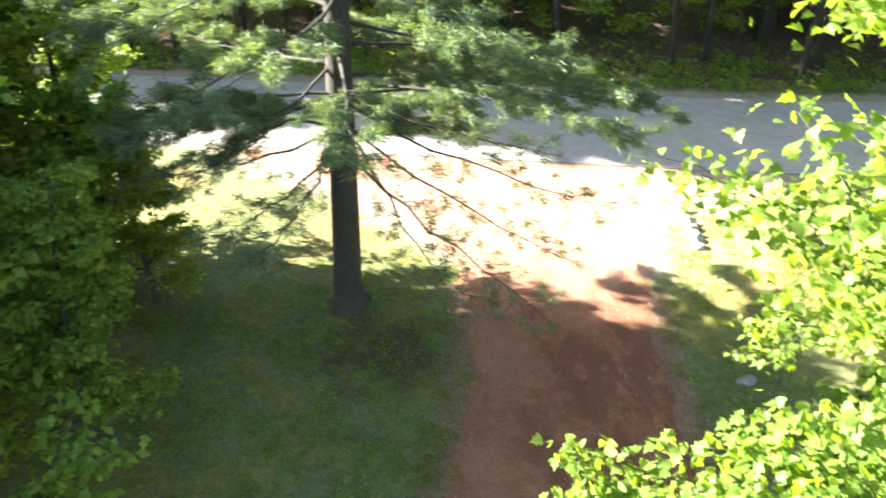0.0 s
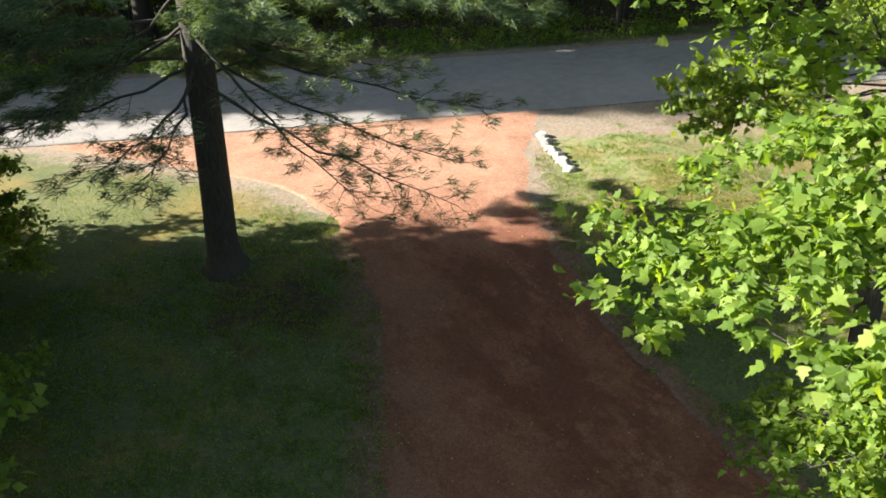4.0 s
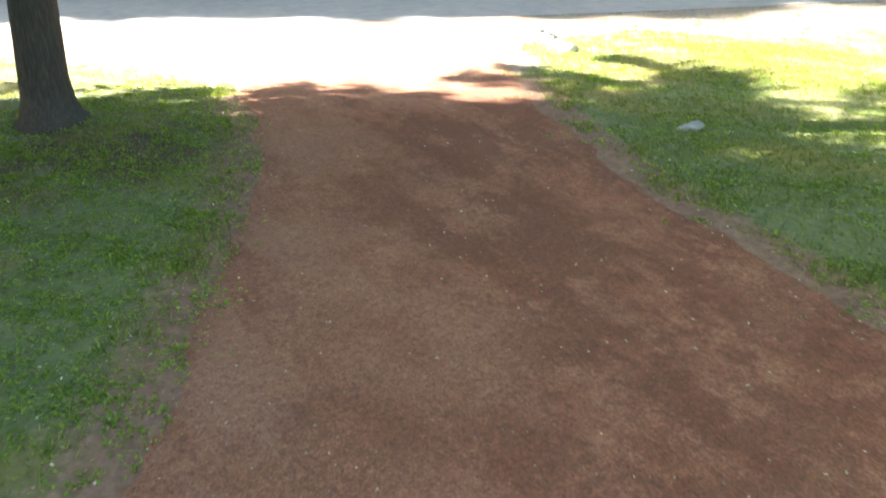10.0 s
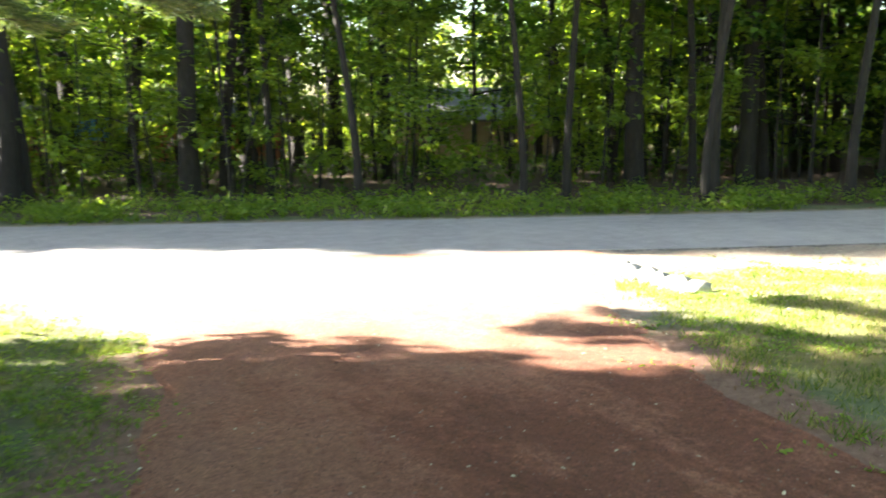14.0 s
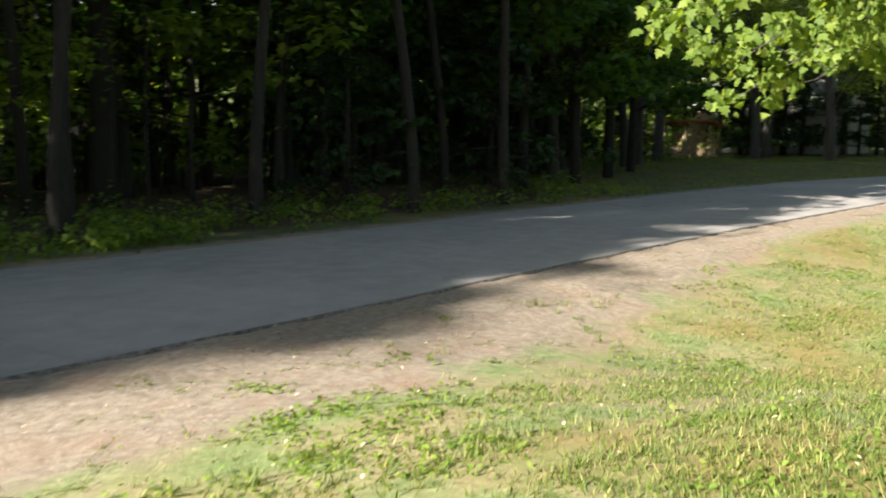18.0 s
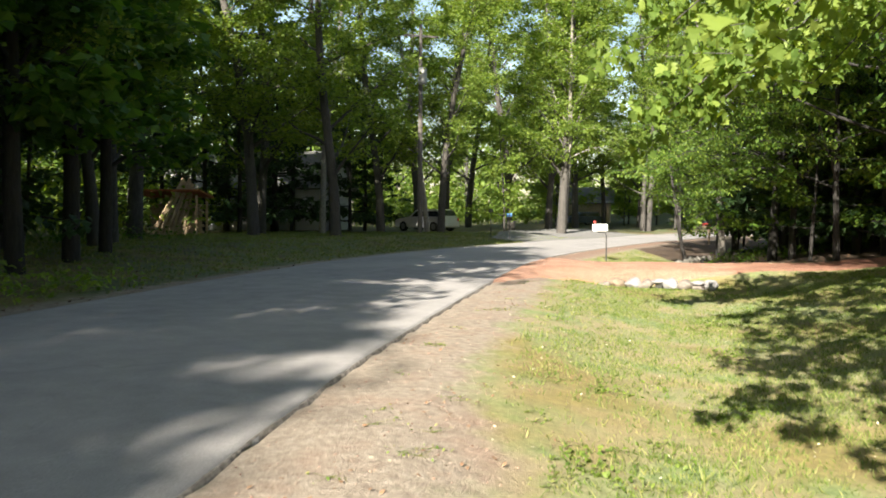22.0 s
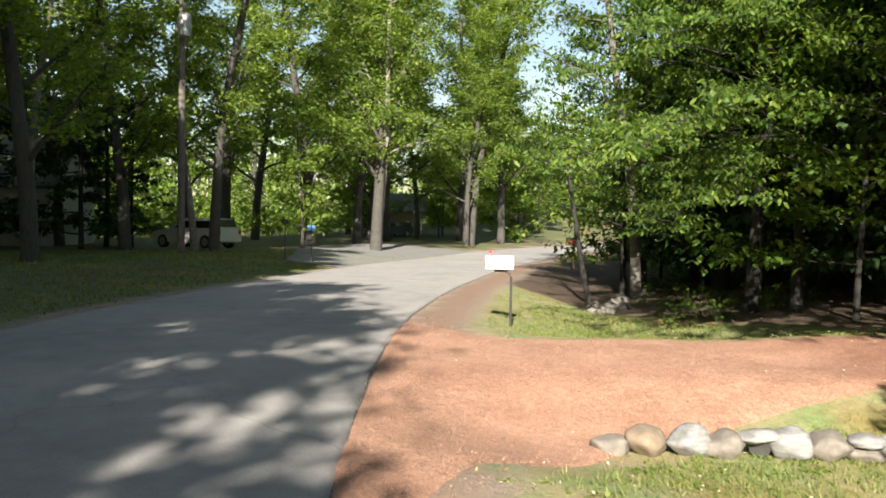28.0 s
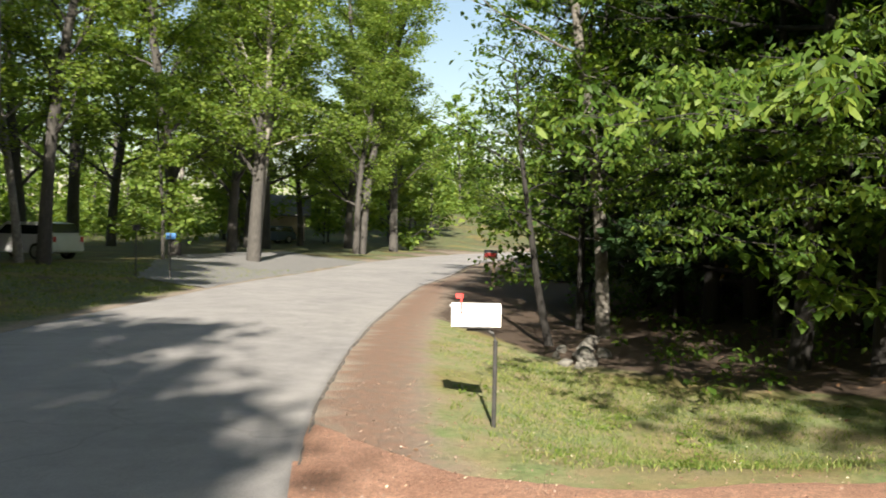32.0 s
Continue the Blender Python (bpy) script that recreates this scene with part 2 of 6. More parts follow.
LEAF_WOOD = leaf_material("forest_leaf", (0.03, 0.075, 0.012), (0.06, 0.13, 0.018), (0.11, 0.18, 0.03), 0.45)
LEAF_SPRING = leaf_material("spring_leaf", (0.085, 0.145, 0.03), (0.15, 0.22, 0.045), (0.235, 0.3, 0.07), 0.52)
LEAF_BEECH = leaf_material("beech_leaf", (0.04, 0.085, 0.013), (0.078, 0.14, 0.02), (0.16, 0.225, 0.038), 0.45)
LEAF_HEMLOCK = leaf_material("hemlock_leaf", (0.018, 0.04, 0.014), (0.03, 0.065, 0.02), (0.05, 0.09, 0.03), 0.2)
NEEDLE = leaf_material("pine_needle", (0.045, 0.085, 0.05), (0.085, 0.14, 0.08), (0.17, 0.22, 0.13), 0.3)
GRASS = leaf_material("grass_blade", (0.065, 0.11, 0.022), (0.135, 0.185, 0.042), (0.30, 0.285, 0.115), 0.35, 0.6)
STONE = plain("field_stone", [(0.25, (0.09, 0.08, 0.068)), (0.5, (0.17, 0.15, 0.13)), (0.8, (0.28, 0.255, 0.22))], 5.0, 0.85, 0, 0.5)

# ---- geometry helpers ----


def np_mesh(name, verts, tris=None, quads=None, mats=(), index=None, smooth=False):
    """A mesh from arrays of vertices, triangles and quads."""
    me = bpy.data.meshes.new(name)
    tris = np.zeros((0, 3), int) if tris is None else np.asarray(tris)
    quads = np.zeros((0, 4), int) if quads is None else np.asarray(quads)
    me.vertices.add(len(verts))
    me.vertices.foreach_set("co", np.asarray(verts, np.float32).ravel())
    loops = np.concatenate([tris.ravel(), quads.ravel()])
    me.loops.add(len(loops))
    me.loops.foreach_set("vertex_index", loops.astype(np.int32))
    starts = np.concatenate([np.arange(len(tris)) * 3, len(tris) * 3 + np.arange(len(quads)) * 4])
    me.polygons.add(len(starts))
    me.polygons.foreach_set("loop_start", starts.astype(np.int32))
    if index is not None:
        me.polygons.foreach_set("material_index", np.asarray(index, np.int32))
    me.polygons.foreach_set("use_smooth", np.full(len(starts), smooth))
    for m in mats:
        me.materials.append(m)
    me.update(calc_edges=True)
    me.validate()
    return me


def part(name, bm, mat, parent, label=""):
    """Links a bmesh as one mesh object under a thing or a part."""
    me = bpy.data.meshes.new(name)
    bm.to_mesh(me)
    bm.free()
    me.materials.append(mat)
    ob = new(name, me)
    ob.parent = parent
    return tagged(ob, label)


def thing(name, label, category, m=None, group="", kind=""):
    ob = tagged(new(name), label, category, group, kind)
    ob.empty_display_size = 0.2
    if m is not None:
        ob.matrix_basis = m
    return ob


class Soup:
    """Collects vertices and faces of tubes and leaves."""

    def __init__(self):
        self.v, self.t, self.q, self.n = [], [], [], 0

    def add(self, v, t=None, q=None):
        self.v.append(np.asarray(v, float))
        if t is not None:
            self.t.append(np.asarray(t) + self.n)
        if q is not None:
            self.q.append(np.asarray(q) + self.n)
        self.n += len(v)

    def tube(self, pts, radii, sides=7, flare=0.0):
        pts, radii = np.asarray(pts, float), np.asarray(radii, float)
        d = np.gradient(pts, axis=0)
        d /= np.linalg.norm(d, axis=1)[:, None] + 1e-9
        ref = np.where(np.abs(d[:, 2:3]) > 0.9, [[1.0, 0, 0]], [[0, 0, 1.0]])
        a = np.cross(d, ref)
        a /= np.linalg.norm(a, axis=1)[:, None] + 1e-9
        b = np.cross(d, a)
        ang = np.linspace(0, 2 * np.pi, sides, endpoint=False)
        rr = radii[:, None] * (1 + flare * np.cos(ang * 5 + 0.7)[None] * np.exp(-np.arange(len(pts))[:, None] * 1.2))
        ring = pts[:, None] + rr[..., None] * (np.cos(ang)[None, :, None] * a[:, None] + np.sin(ang)[None, :, None] * b[:, None])
        k = np.arange(len(pts) - 1)[:, None] * sides
        j = np.arange(sides)[None]
        q = np.stack([k + j, k + (j + 1) % sides, k + sides + (j + 1) % sides, k + sides + j], -1).reshape(-1, 4)
        self.add(ring.reshape(-1, 3), q=q)

    def mesh(self, name, mats, smooth=False):
        return np_mesh(name, np.concatenate(self.v), np.concatenate(self.t) if self.t else None,
                       np.concatenate(self.q) if self.q else None, mats, smooth=smooth)


# Outlines of leaves, one unit long, stem at the origin, tip along +x.
MAPLE = np.array([(0, 0), (0.08, 0.34), (0.30, 0.52), (0.38, 0.28), (0.62, 0.40), (0.66, 0.17), (1.0, 0.0),
                  (0.66, -0.17), (0.62, -0.40), (0.38, -0.28), (0.30, -0.52), (0.08, -0.34)])
MAPLE_T = np.array([(0, 11, 1), (1, 11, 3), (1, 3, 2), (11, 10, 9), (11, 9, 3), (3, 9, 5), (3, 5, 4), (9, 8, 7), (9, 7, 5), (5, 7, 6)])
OVAL = np.array([(0, 0), (0.35, 0.27), (0.75, 0.2), (1.0, 0), (0.75, -0.2), (0.35, -0.27)])
OVAL_T = np.array([(0, 5, 1), (1, 5, 4), (1, 4, 2), (2, 4, 3)])
BEECH_LEAF = np.array([(0, 0), (0.35, 0.19), (0.75, 0.13), (1.0, 0), (0.75, -0.13), (0.35, -0.19)])
DIAMOND = np.array([(0, 0), (0.45, 0.34), (1.0, 0), (0.5, -0.34)])
DIAMOND_T = np.array([(0, 3, 1), (1, 3, 2)])
BLADE = np.array([(0, 0.045), (1.0, 0), (0, -0.045)])
BLADE_T = np.array([(0, 2, 1)])


def leaves(soup, rng, at, size, shape=(DIAMOND, DIAMOND_T), flat=0.5, droop=0.2, heading=None):
    """Leaves at the given points; flat: how level they lie; droop: how far the tips hang."""
    out, tri = shape
    n = len(at)
    az = rng.uniform(0, 2 * np.pi, n) if heading is None else heading
    x = np.stack([np.cos(az), np.sin(az), rng.normal(-droop, 0.35, n)], -1)
    x /= np.linalg.norm(x, axis=1)[:, None]
    up = np.stack([rng.normal(0, 1, n) * (1 - flat), rng.normal(0, 1, n) * (1 - flat), np.ones(n) * (0.25 + flat)], -1)
    y = np.cross(up, x)
    y /= np.linalg.norm(y, axis=1)[:, None] + 1e-9
    z = np.cross(x, y)
    s = (size * rng.uniform(0.65, 1.25, n))[:, None, None]
    fold = np.abs(out[:, 1]) * 0.25 - out[:, 0] ** 2 * 0.18
    v = at[:, None] + s * (out[None, :, :1] * x[:, None] + out[None, :, 1:] * y[:, None] + fold[None, :, None] * z[:, None])
    soup.add(v.reshape(-1, 3), t=(tri[None] + (np.arange(n) * len(out))[:, None, None]).reshape(-1, 3))


def bent(rng, start, way, length, n=6, wobble=0.12, sag=0.0):
    """A wandering line for a trunk, limb or twig."""
    pts, p, d = [np.array(start, float)], np.array(start, float), np.array(way, float)
    for k in range(n - 1):
        d = d + rng.normal(0, wobble, 3) + np.array([0, 0, sag])
        d /= np.linalg.norm(d)
        p = p + d * length / (n - 1)
        pts.append(p)
    return np.array(pts)


def along(pts, f):
    f = np.clip(np.asarray(f), 0, 1) * (len(pts) - 1)
    k = np.minimum(f.astype(int), len(pts) - 2)
    return pts[k] + (f - k)[:, None] * (pts[k + 1] - pts[k])


def grow(rng, height, radius, bare, spread, limbs, twigs, per_twig, size, shape, rise=0.5, sag=0.0, lean=(0, 0), cloud=0.35, flat=0.5,
         droop=0.2, flare=0.0, top=0.12, sides=8):
    """Wood and leaves of one broad-leaved tree, as two soups."""
    wood, green = Soup(), Soup()
    trunk = bent(rng, (0, 0, -0.15), (lean[0], lean[1], 1.0), height + 0.15, 10, 0.035)
    f = np.linspace(0, 1, 10)
    rad = radius * ((1 - f) ** 0.8 * (1 - top) + top)
    rad[0] *= 1.35 if flare else 1.12
    wood.tube(trunk, rad, sides, flare)
    spots = []
    for k in range(limbs):
        g = bare + (1 - bare) * ((k + rng.uniform(0, 0.8)) / limbs) ** 0.9
        p = along(trunk, [g])[0]
        az = k * 2.4 + rng.uniform(-0.5, 0.5)
        up = rise * rng.uniform(0.5, 1.4)
        ln = spread * (1.0 - 0.65 * (g - bare) / (1.001 - bare)) * rng.uniform(0.75, 1.2)
        limb = bent(rng, p, (np.cos(az), np.sin(az), up), ln, 6, 0.14, sag)
        r0 = max(radius * (1 - g) * 0.45, 0.018)
        wood.tube(limb, np.linspace(r0, 0.008, 6), 5)
        for j in range(twigs):
            h = rng.uniform(0.25, 1.0)
            q = along(limb, [h])[0]
            az2 = az + rng.uniform(-1.3, 1.3)
            tw = bent(rng, q, (np.cos(az2), np.sin(az2), rng.uniform(-0.2, 0.6)), ln * rng.uniform(0.2, 0.42), 3, 0.2, sag)
            wood.tube(tw, np.linspace(max(r0 * 0.3, 0.008), 0.004, 3), 3)
            s = along(tw, rng.uniform(0.15, 1.0, per_twig))
            spots.append(s + rng.normal(0, 1, s.shape) * np.array([cloud, cloud, cloud * 0.45]))
    if spots:
        leaves(green, rng, np.concatenate(spots), size, shape, flat, droop)
    return wood, green


def tree_thing(name, label, wood, green, bark, leaf, m, category="tree", group=""):
    t = thing(name, label, category, m, group)
    a = new("trunk", wood.mesh("trunk", [bark], True))
    a.parent = t
    if green is not None and green.n:
        c = new("crown", green.mesh("crown", [leaf]))
        c.parent = t
    return t

# ---- plan: road, driveways, lie of the land ----
NEAR = np.array([(-170, 86), (-90, 49.5), (-40, 26.6), (4.8, 5.9), (7.4, 4.75), (12, 2.95), (19, 0.08), (26, -3.42), (33.5, -7.25), (39.4, -10.86),
                 (45, -15.0), (50.2, -19.3), (55, -23.3), (61, -29.4), (70, -37.5), (82, -51.5), (90, -64), (94.5, -78), (95, -95), (90, -125), (80, -170)], float)


def dense(line, step):
    d = np.r_[0, np.cumsum(np.linalg.norm(np.diff(line, axis=0), axis=1))]
    s = np.arange(0, d[-1], step)
    p = np.stack([np.interp(s, d, line[:, k]) for k in (0, 1)], -1)
    for _ in range(3):
        p[1:-1] = (p[:-2] + 2 * p[1:-1] + p[2:]) / 4
    return p


EDGE = dense(NEAR, 1.0)
DIRS = np.gradient(EDGE, axis=0)
DIRS /= np.linalg.norm(DIRS, axis=1)[:, None]
LEFT = np.stack([-DIRS[:, 1], DIRS[:, 0]], -1)
WIDTH = 6.0


def from_road(x, y):
    """Distance from the near road edge: positive on the yard's side, below -6 past the far edge."""
    p = np.stack([np.ravel(x), np.ravel(y)], -1)
    out = np.empty(len(p))
    for a in range(0, len(p), 4000):
        q = p[a:a + 4000, None] - EDGE[None]
        d2 = (q ** 2).sum(-1)
        k = d2.argmin(1)
        out[a:a + 4000] = -((q[np.arange(len(k)), k]) * LEFT[k]).sum(-1)
        far = d2.min(1) > (out[a:a + 4000] ** 2 + 4)
        out[a:a + 4000][far] = np.sign(out[a:a + 4000][far]) * np.sqrt(d2.min(1)[far])
    return out.reshape(np.shape(x))


def ease(a, b, v):
    t = np.clip((v - a) / (b - a), 0, 1)
    return t * t * (3 - 2 * t)


# edges of the red driveway and of the neighbour's, from the yard to the road
DRIVE_L = np.array([(-24, -34), (-14.5, -18), (-9.8, -9.6), (-7.05, -4.3), (-5.74, -1.4), (-5.25, 0.5), (-4.9, 3.0), (-5.6, 6.0), (-8.0, 9.6), (-11, 13.0)])
DRIVE_R = np.array([(-12, -40), (-4.5, -21), (-2.45, -13.2), (-2.5, -9.5), (-1.9, -5.35), (-1.1, -2.5), (-0.3, -0.5), (0.7, 1.2), (2.4, 3.6), (4.6, 5.9)])
DRIVE2_L = np.array([(24, -42), (28.5, -24), (30.4, -14.5), (30.75, -11.0), (30.7, -8.9), (29.9, -6.6), (28.0, -4.3)])
DRIVE2_R = np.array([(28, -43), (31.9, -24), (33.4, -16.5), (34.3, -13.0), (35.1, -11.6), (36.3, -10.4), (38.6, -10.2)])


def resample(line, n):
    d = np.r_[0, np.cumsum(np.linalg.norm(np.diff(line, axis=0), axis=1))]
    s = np.linspace(0, d[-1], n)
    p = np.stack([np.interp(s, d, line[:, k]) for k in (0, 1)], -1)
    for _ in range(4):
        p[1:-1] = (p[:-2] + 2 * p[1:-1] + p[2:]) / 4
    return p


def strip_gap(x, y, left, right):
    """How far a place lies outside a strip between two edges (below 0: inside)."""
    poly = np.concatenate([resample(left, 60), resample(right, 60)[::-1]])
    px, py = np.ravel(x).astype(float), np.ravel(y).astype(float)
    best, inside = np.full(px.shape, 1e9), np.zeros(px.shape, bool)
    for (ax, ay), (bx, by) in zip(poly, np.roll(poly, -1, 0)):
        dx, dy = bx - ax, by - ay
        t = np.clip(((px - ax) * dx + (py - ay) * dy) / (dx * dx + dy * dy + 1e-12), 0, 1)
        best = np.minimum(best, np.hypot(px - ax - t * dx, py - ay - t * dy))
        cross = ((ay > py) != (by > py)) & (px < dx * (py - ay) / (dy if abs(dy) > 1e-12 else 1e-12) + ax)
        inside ^= cross
    return np.where(inside, -best, best).reshape(np.shape(x))


CULVERT = np.array([(30.85, -8.42), (29.35, -10.75)])


def rise(x):
    """The slow climb of the road and its verges towards the bend."""
    return 0.17 * ease(15.0, 36.0, np.asarray(x, float))


def land(x, y, s=None):
    """Height of the ground."""
    x, y = np.asarray(x, float), np.asarray(y, float)
    s = from_road(x, y) if s is None else s
    shoulder = 0.036 * (1 - ease(0.3, 1.6, s))
    west = 1 - ease(5.0, 10.0, x)
    yard = west * (0.30 * ease(1.0, 7.5, s) + 0.14 * np.exp(-((x - 3.2) ** 2 + (y + 1.4) ** 2) / 5.0))
    g2 = strip_gap(x, y, DRIVE2_L, DRIVE2_R)
    ditch = -0.40 * ease(0.9, 3.8, s) * (1 - ease(4.6, 9.0, s)) * ease(0.0, 2.2, g2) + 0.42 * ease(7.0, 14.0, s)
    # the hollow at the mouth of the culvert
    hx, hy = CULVERT[1] - CULVERT[0]
    t = np.clip(((x - CULVERT[0][0]) * hx + (y - CULVERT[0][1]) * hy) / (hx * hx + hy * hy), 0, 1)
    hollow = 1 - ease(0.3, 2.5, np.hypot(x - CULVERT[0][0] - t * hx, y - CULVERT[0][1] - t * hy))
    far = -s - WIDTH
    bank = 0.40 * ease(0.7, 7.0, far)
    hill = 4.5 * ease(3.0, 26.0, far) * np.exp(-((x - 118.0) ** 2 + (y + 86.0) ** 2) / 900.0)
    lumps = 0.03 * np.sin(x * 1.3 + 0.7 * y) * np.sin(y * 1.1 - 0.4 * x) * ease(1.0, 3.0, np.where(s > 0, s, far))
    z = np.where(s > 0, shoulder + yard + (1 - west) * ditch, np.where(far > 0, bank + hill, 0.0)) + lumps - 0.03 + rise(x)
    return z + hollow * (np.minimum(z, -0.24) - z)


def land1(x, y):
    return float(land(np.array([x]), np.array([y]))[0])


def stretch_axis(lo, hi, step, reach):
    core = np.arange(lo, hi + step / 2, step)
    out, w, p = [], step, 0.0
    while p < reach:
        w *= 1.18
        p += w
        out.append(p)
    out = np.array(out)
    return np.concatenate([lo - out[::-1], core, hi + out])


gx, gy = stretch_axis(-18, 56, 0.4, 2500), stretch_axis(-30, 24, 0.4, 2500)
X, Y = np.meshgrid(gx, gy)
S = from_road(X, Y)
Z = land(X, Y, S)
nx, ny = len(gx), len(gy)
k = (np.arange(ny - 1)[:, None] * nx + np.arange(nx - 1)[None]).ravel()
me = np_mesh("ground", np.stack([X, Y, Z], -1).reshape(-1, 3), quads=np.stack([k, k + 1, k + nx + 1, k + nx], -1), mats=[GROUND], smooth=True)
FARSIDE = -S - WIDTH
open_far = ease(24, 34, X) * ease(11.0, 8.0, FARSIDE) + ease(46, 56, X) * ease(8.0, 11.0, FARSIDE)
woods_near = ease(18.0, 24.0, X) * ease(-16.8, -18.4, Y) + ease(32.0, 44.0, X) * ease(6.2, 10.0, S) * ease(-13.5, -15.5, Y)
# the 0.4 floor browns the open far lawn, painting in its deep shade
litter = np.where(FARSIDE > 0, np.maximum(1 - open_far, 0.4) * ease(0.3, 3.0, FARSIDE), np.clip(woods_near + 0.62 * np.exp(-((X + 7.6) ** 2 + (Y + 0.2) ** 2) / 9.0), 0, 1))
shoulder = np.where(X < 8, 2.9, np.where(X < 18, 2.9 - 1.5 * (X - 8) / 10, 1.35)) * ease(-2.0, 3.0, X)
dirt = np.where(S > 0, 1 - ease(0.55, 1.25, S / np.maximum(shoulder, 0.3)), 1 - ease(0.0, 1.4, FARSIDE))
G1, G2 = strip_gap(X, Y, DRIVE_L, DRIVE_R), strip_gap(X, Y, DRIVE2_L, DRIVE2_R)
dirt = np.where(S > 0, np.maximum(dirt, 0.85 * (1 - ease(-0.2, 1.8, G1)) * (1 - ease(5.5, 9.0, S))), dirt)
middle = (np.interp(Y, DRIVE_L[:, 1], DRIVE_L[:, 0]) + np.interp(Y, DRIVE_R[:, 1], DRIVE_R[:, 0])) / 2
rim = np.maximum(np.where(X > middle, 1 - ease(0.15, 0.85, G1), 0.8 * (1 - ease(-0.1, 1.3, G1))), 0.35 * (1 - ease(-0.1, 0.5, G2))) * (1 - 0.8 * dirt) * ease(5.0, 9.0, S)
rim = np.maximum(rim, np.where(S > 0, 0.6 * ease(25.0, 31.0, X) * dirt, 0.0))
# 0.04 across the road: darker grass colour in place of shade on that lawn
dryness = np.where(S > 0, np.clip(ease(-0.5, 4.5, X) * ease(14.0, 6.0, S) + 0.12, 0, 1), 0.04)
for name, v in (("litter", litter), ("dirt", dirt), ("dry", dryness), ("rim", rim)):
    a = me.attributes.new(name, "FLOAT", "POINT")
    a.data.foreach_set("value", v.astype(np.float32).ravel())
tagged(new("ground", me), "patchy short lawn, dirt verge and leaf-littered forest floor", "ground", kind="structure")


def strip(name, left, right, lift, rows, cols, ragged, mat, label, category, skirt=0.12):
    a, b = resample(left, rows), resample(right, rows)
    u = np.linspace(0, 1, cols)
    p = a[:, None] * (1 - u)[None, :, None] + b[:, None] * u[None, :, None]
    w = np.linalg.norm(a - b, axis=1)
    rg = np.random.default_rng(5)
    for col, sgn in ((0, -1), (-1, 1)):
        j = np.convolve(rg.normal(0, 1.6, rows + 16), np.ones(9) / 9, "same")[8:-8] + 0.12 * rg.normal(0, 1, rows)
        side = (b - a) / w[:, None]
        p[:, col] += side * (j * ragged * sgn)[:, None]
    x, y = p[..., 0], p[..., 1]
    z = land(x, y) + lift
    z[:, 0] -= skirt
    z[:, -1] -= skirt
    q = (np.arange(rows - 1)[:, None] * cols + np.arange(cols - 1)[None]).ravel()
    me = np_mesh(name, np.stack([x, y, z], -1).reshape(-1, 3), quads=np.stack([q, q + 1, q + cols + 1, q + cols], -1), mats=[mat], smooth=True)
    # paler towards the road: gravel dust plus painted sunlight, out to the shade line
    a = me.attributes.new("dust", "FLOAT", "POINT")
    a.data.foreach_set("value", (1 - ease(4.0, 10.5, from_road(x, y))).astype(np.float32).ravel())
    a = me.attributes.new("side", "FLOAT", "POINT")
    a.data.foreach_set("value", np.broadcast_to(u[None], x.shape).astype(np.float32).ravel())
    return tagged(new(name, me), label, category, kind="structure")


strip("driveway_1", DRIVE_L, DRIVE_R, 0.035, 420, 26, 0.24, RED, "rutted red-brown dirt driveway with worn wheel tracks", "driveway", 0.06)
strip("driveway_2", DRIVE2_L, DRIVE2_R, 0.04, 260, 16, 0.09, RED, "orange-red dirt driveway over a culvert", "driveway", 0.06)
far_edge = EDGE + LEFT * WIDTH


def road_strip():
    rg = np.random.default_rng(8)
    a, b = resample(EDGE, 900), resample(far_edge, 900)
    u = np.array([0.0, 0.004, 0.02, 0.12, 0.3, 0.5, 0.7, 0.88, 0.98, 0.996, 1.0])
    p = a[:, None] * (1 - u)[None, :, None] + b[:, None] * u[None, :, None]
    j = np.convolve(rg.normal(0, 0.05, 908), np.ones(4) / 4, "same")[4:-4]
    for c in (0, 1):
        p[:, c] += (a - b) / 6.0 * 0.35 * j[:, None]
    z = np.array([-0.10, 0.012, 0.018, 0.03, 0.05, 0.06, 0.05, 0.03, 0.018, 0.012, -0.10])
    z = z[None] + rise(p[..., 0])
    c = len(u)
    q = (np.arange(899)[:, None] * c + np.arange(c - 1)[None]).ravel()
    me = np_mesh("road", np.concatenate([p, z[..., None]], -1).reshape(-1, 3), quads=np.stack([q, q + 1, q + c + 1, q + c], -1), mats=[ASPHALT], smooth=True)
    tagged(new("road", me), "two-lane grey asphalt road with worn cracked surface", "road", kind="structure")


road_strip()


def road_rim():
    rg = np.random.default_rng(12)
    a = resample(EDGE, 1500)
    d = np.gradient(a, axis=0)
    d /= np.linalg.norm(d, axis=1)[:, None]
    out = np.stack([d[:, 1], -d[:, 0]], -1)
    j = np.convolve(rg.normal(0, 0.1, 1508), np.ones(4) / 4, "same")[4:-4] + rg.normal(0, 0.015, 1500)
    p = np.stack([a + out * (-0.012 + 0.2 * j)[:, None], a + out * (0.004 + 0.2 * j)[:, None], a + out * (0.03 + 0.35 * j)[:, None]], 1)
    z = np.array([0.019, 0.018, -0.03])[None] + rise(p[..., 0])
    q = (np.arange(1499)[:, None] * 3 + np.arange(2)[None]).ravel()
    me = np_mesh("trim", np.concatenate([p, z[..., None]], -1).reshape(-1, 3), quads=np.stack([q, q + 1, q + 4, q + 3], -1), mats=[RIM], smooth=True)
    tagged(new("trim", me), "dark crumbled edge of the asphalt along the verge", "road edge", kind="structure")


road_rim()

# ---- trees ----
def spot(x, y, turn=0.0, dz=0.0):
    return pose(x, y, land1(x, y) + dz, 0, 0, turn)


rng = np.random.default_rng(11)

# the old white pine beside the driveway


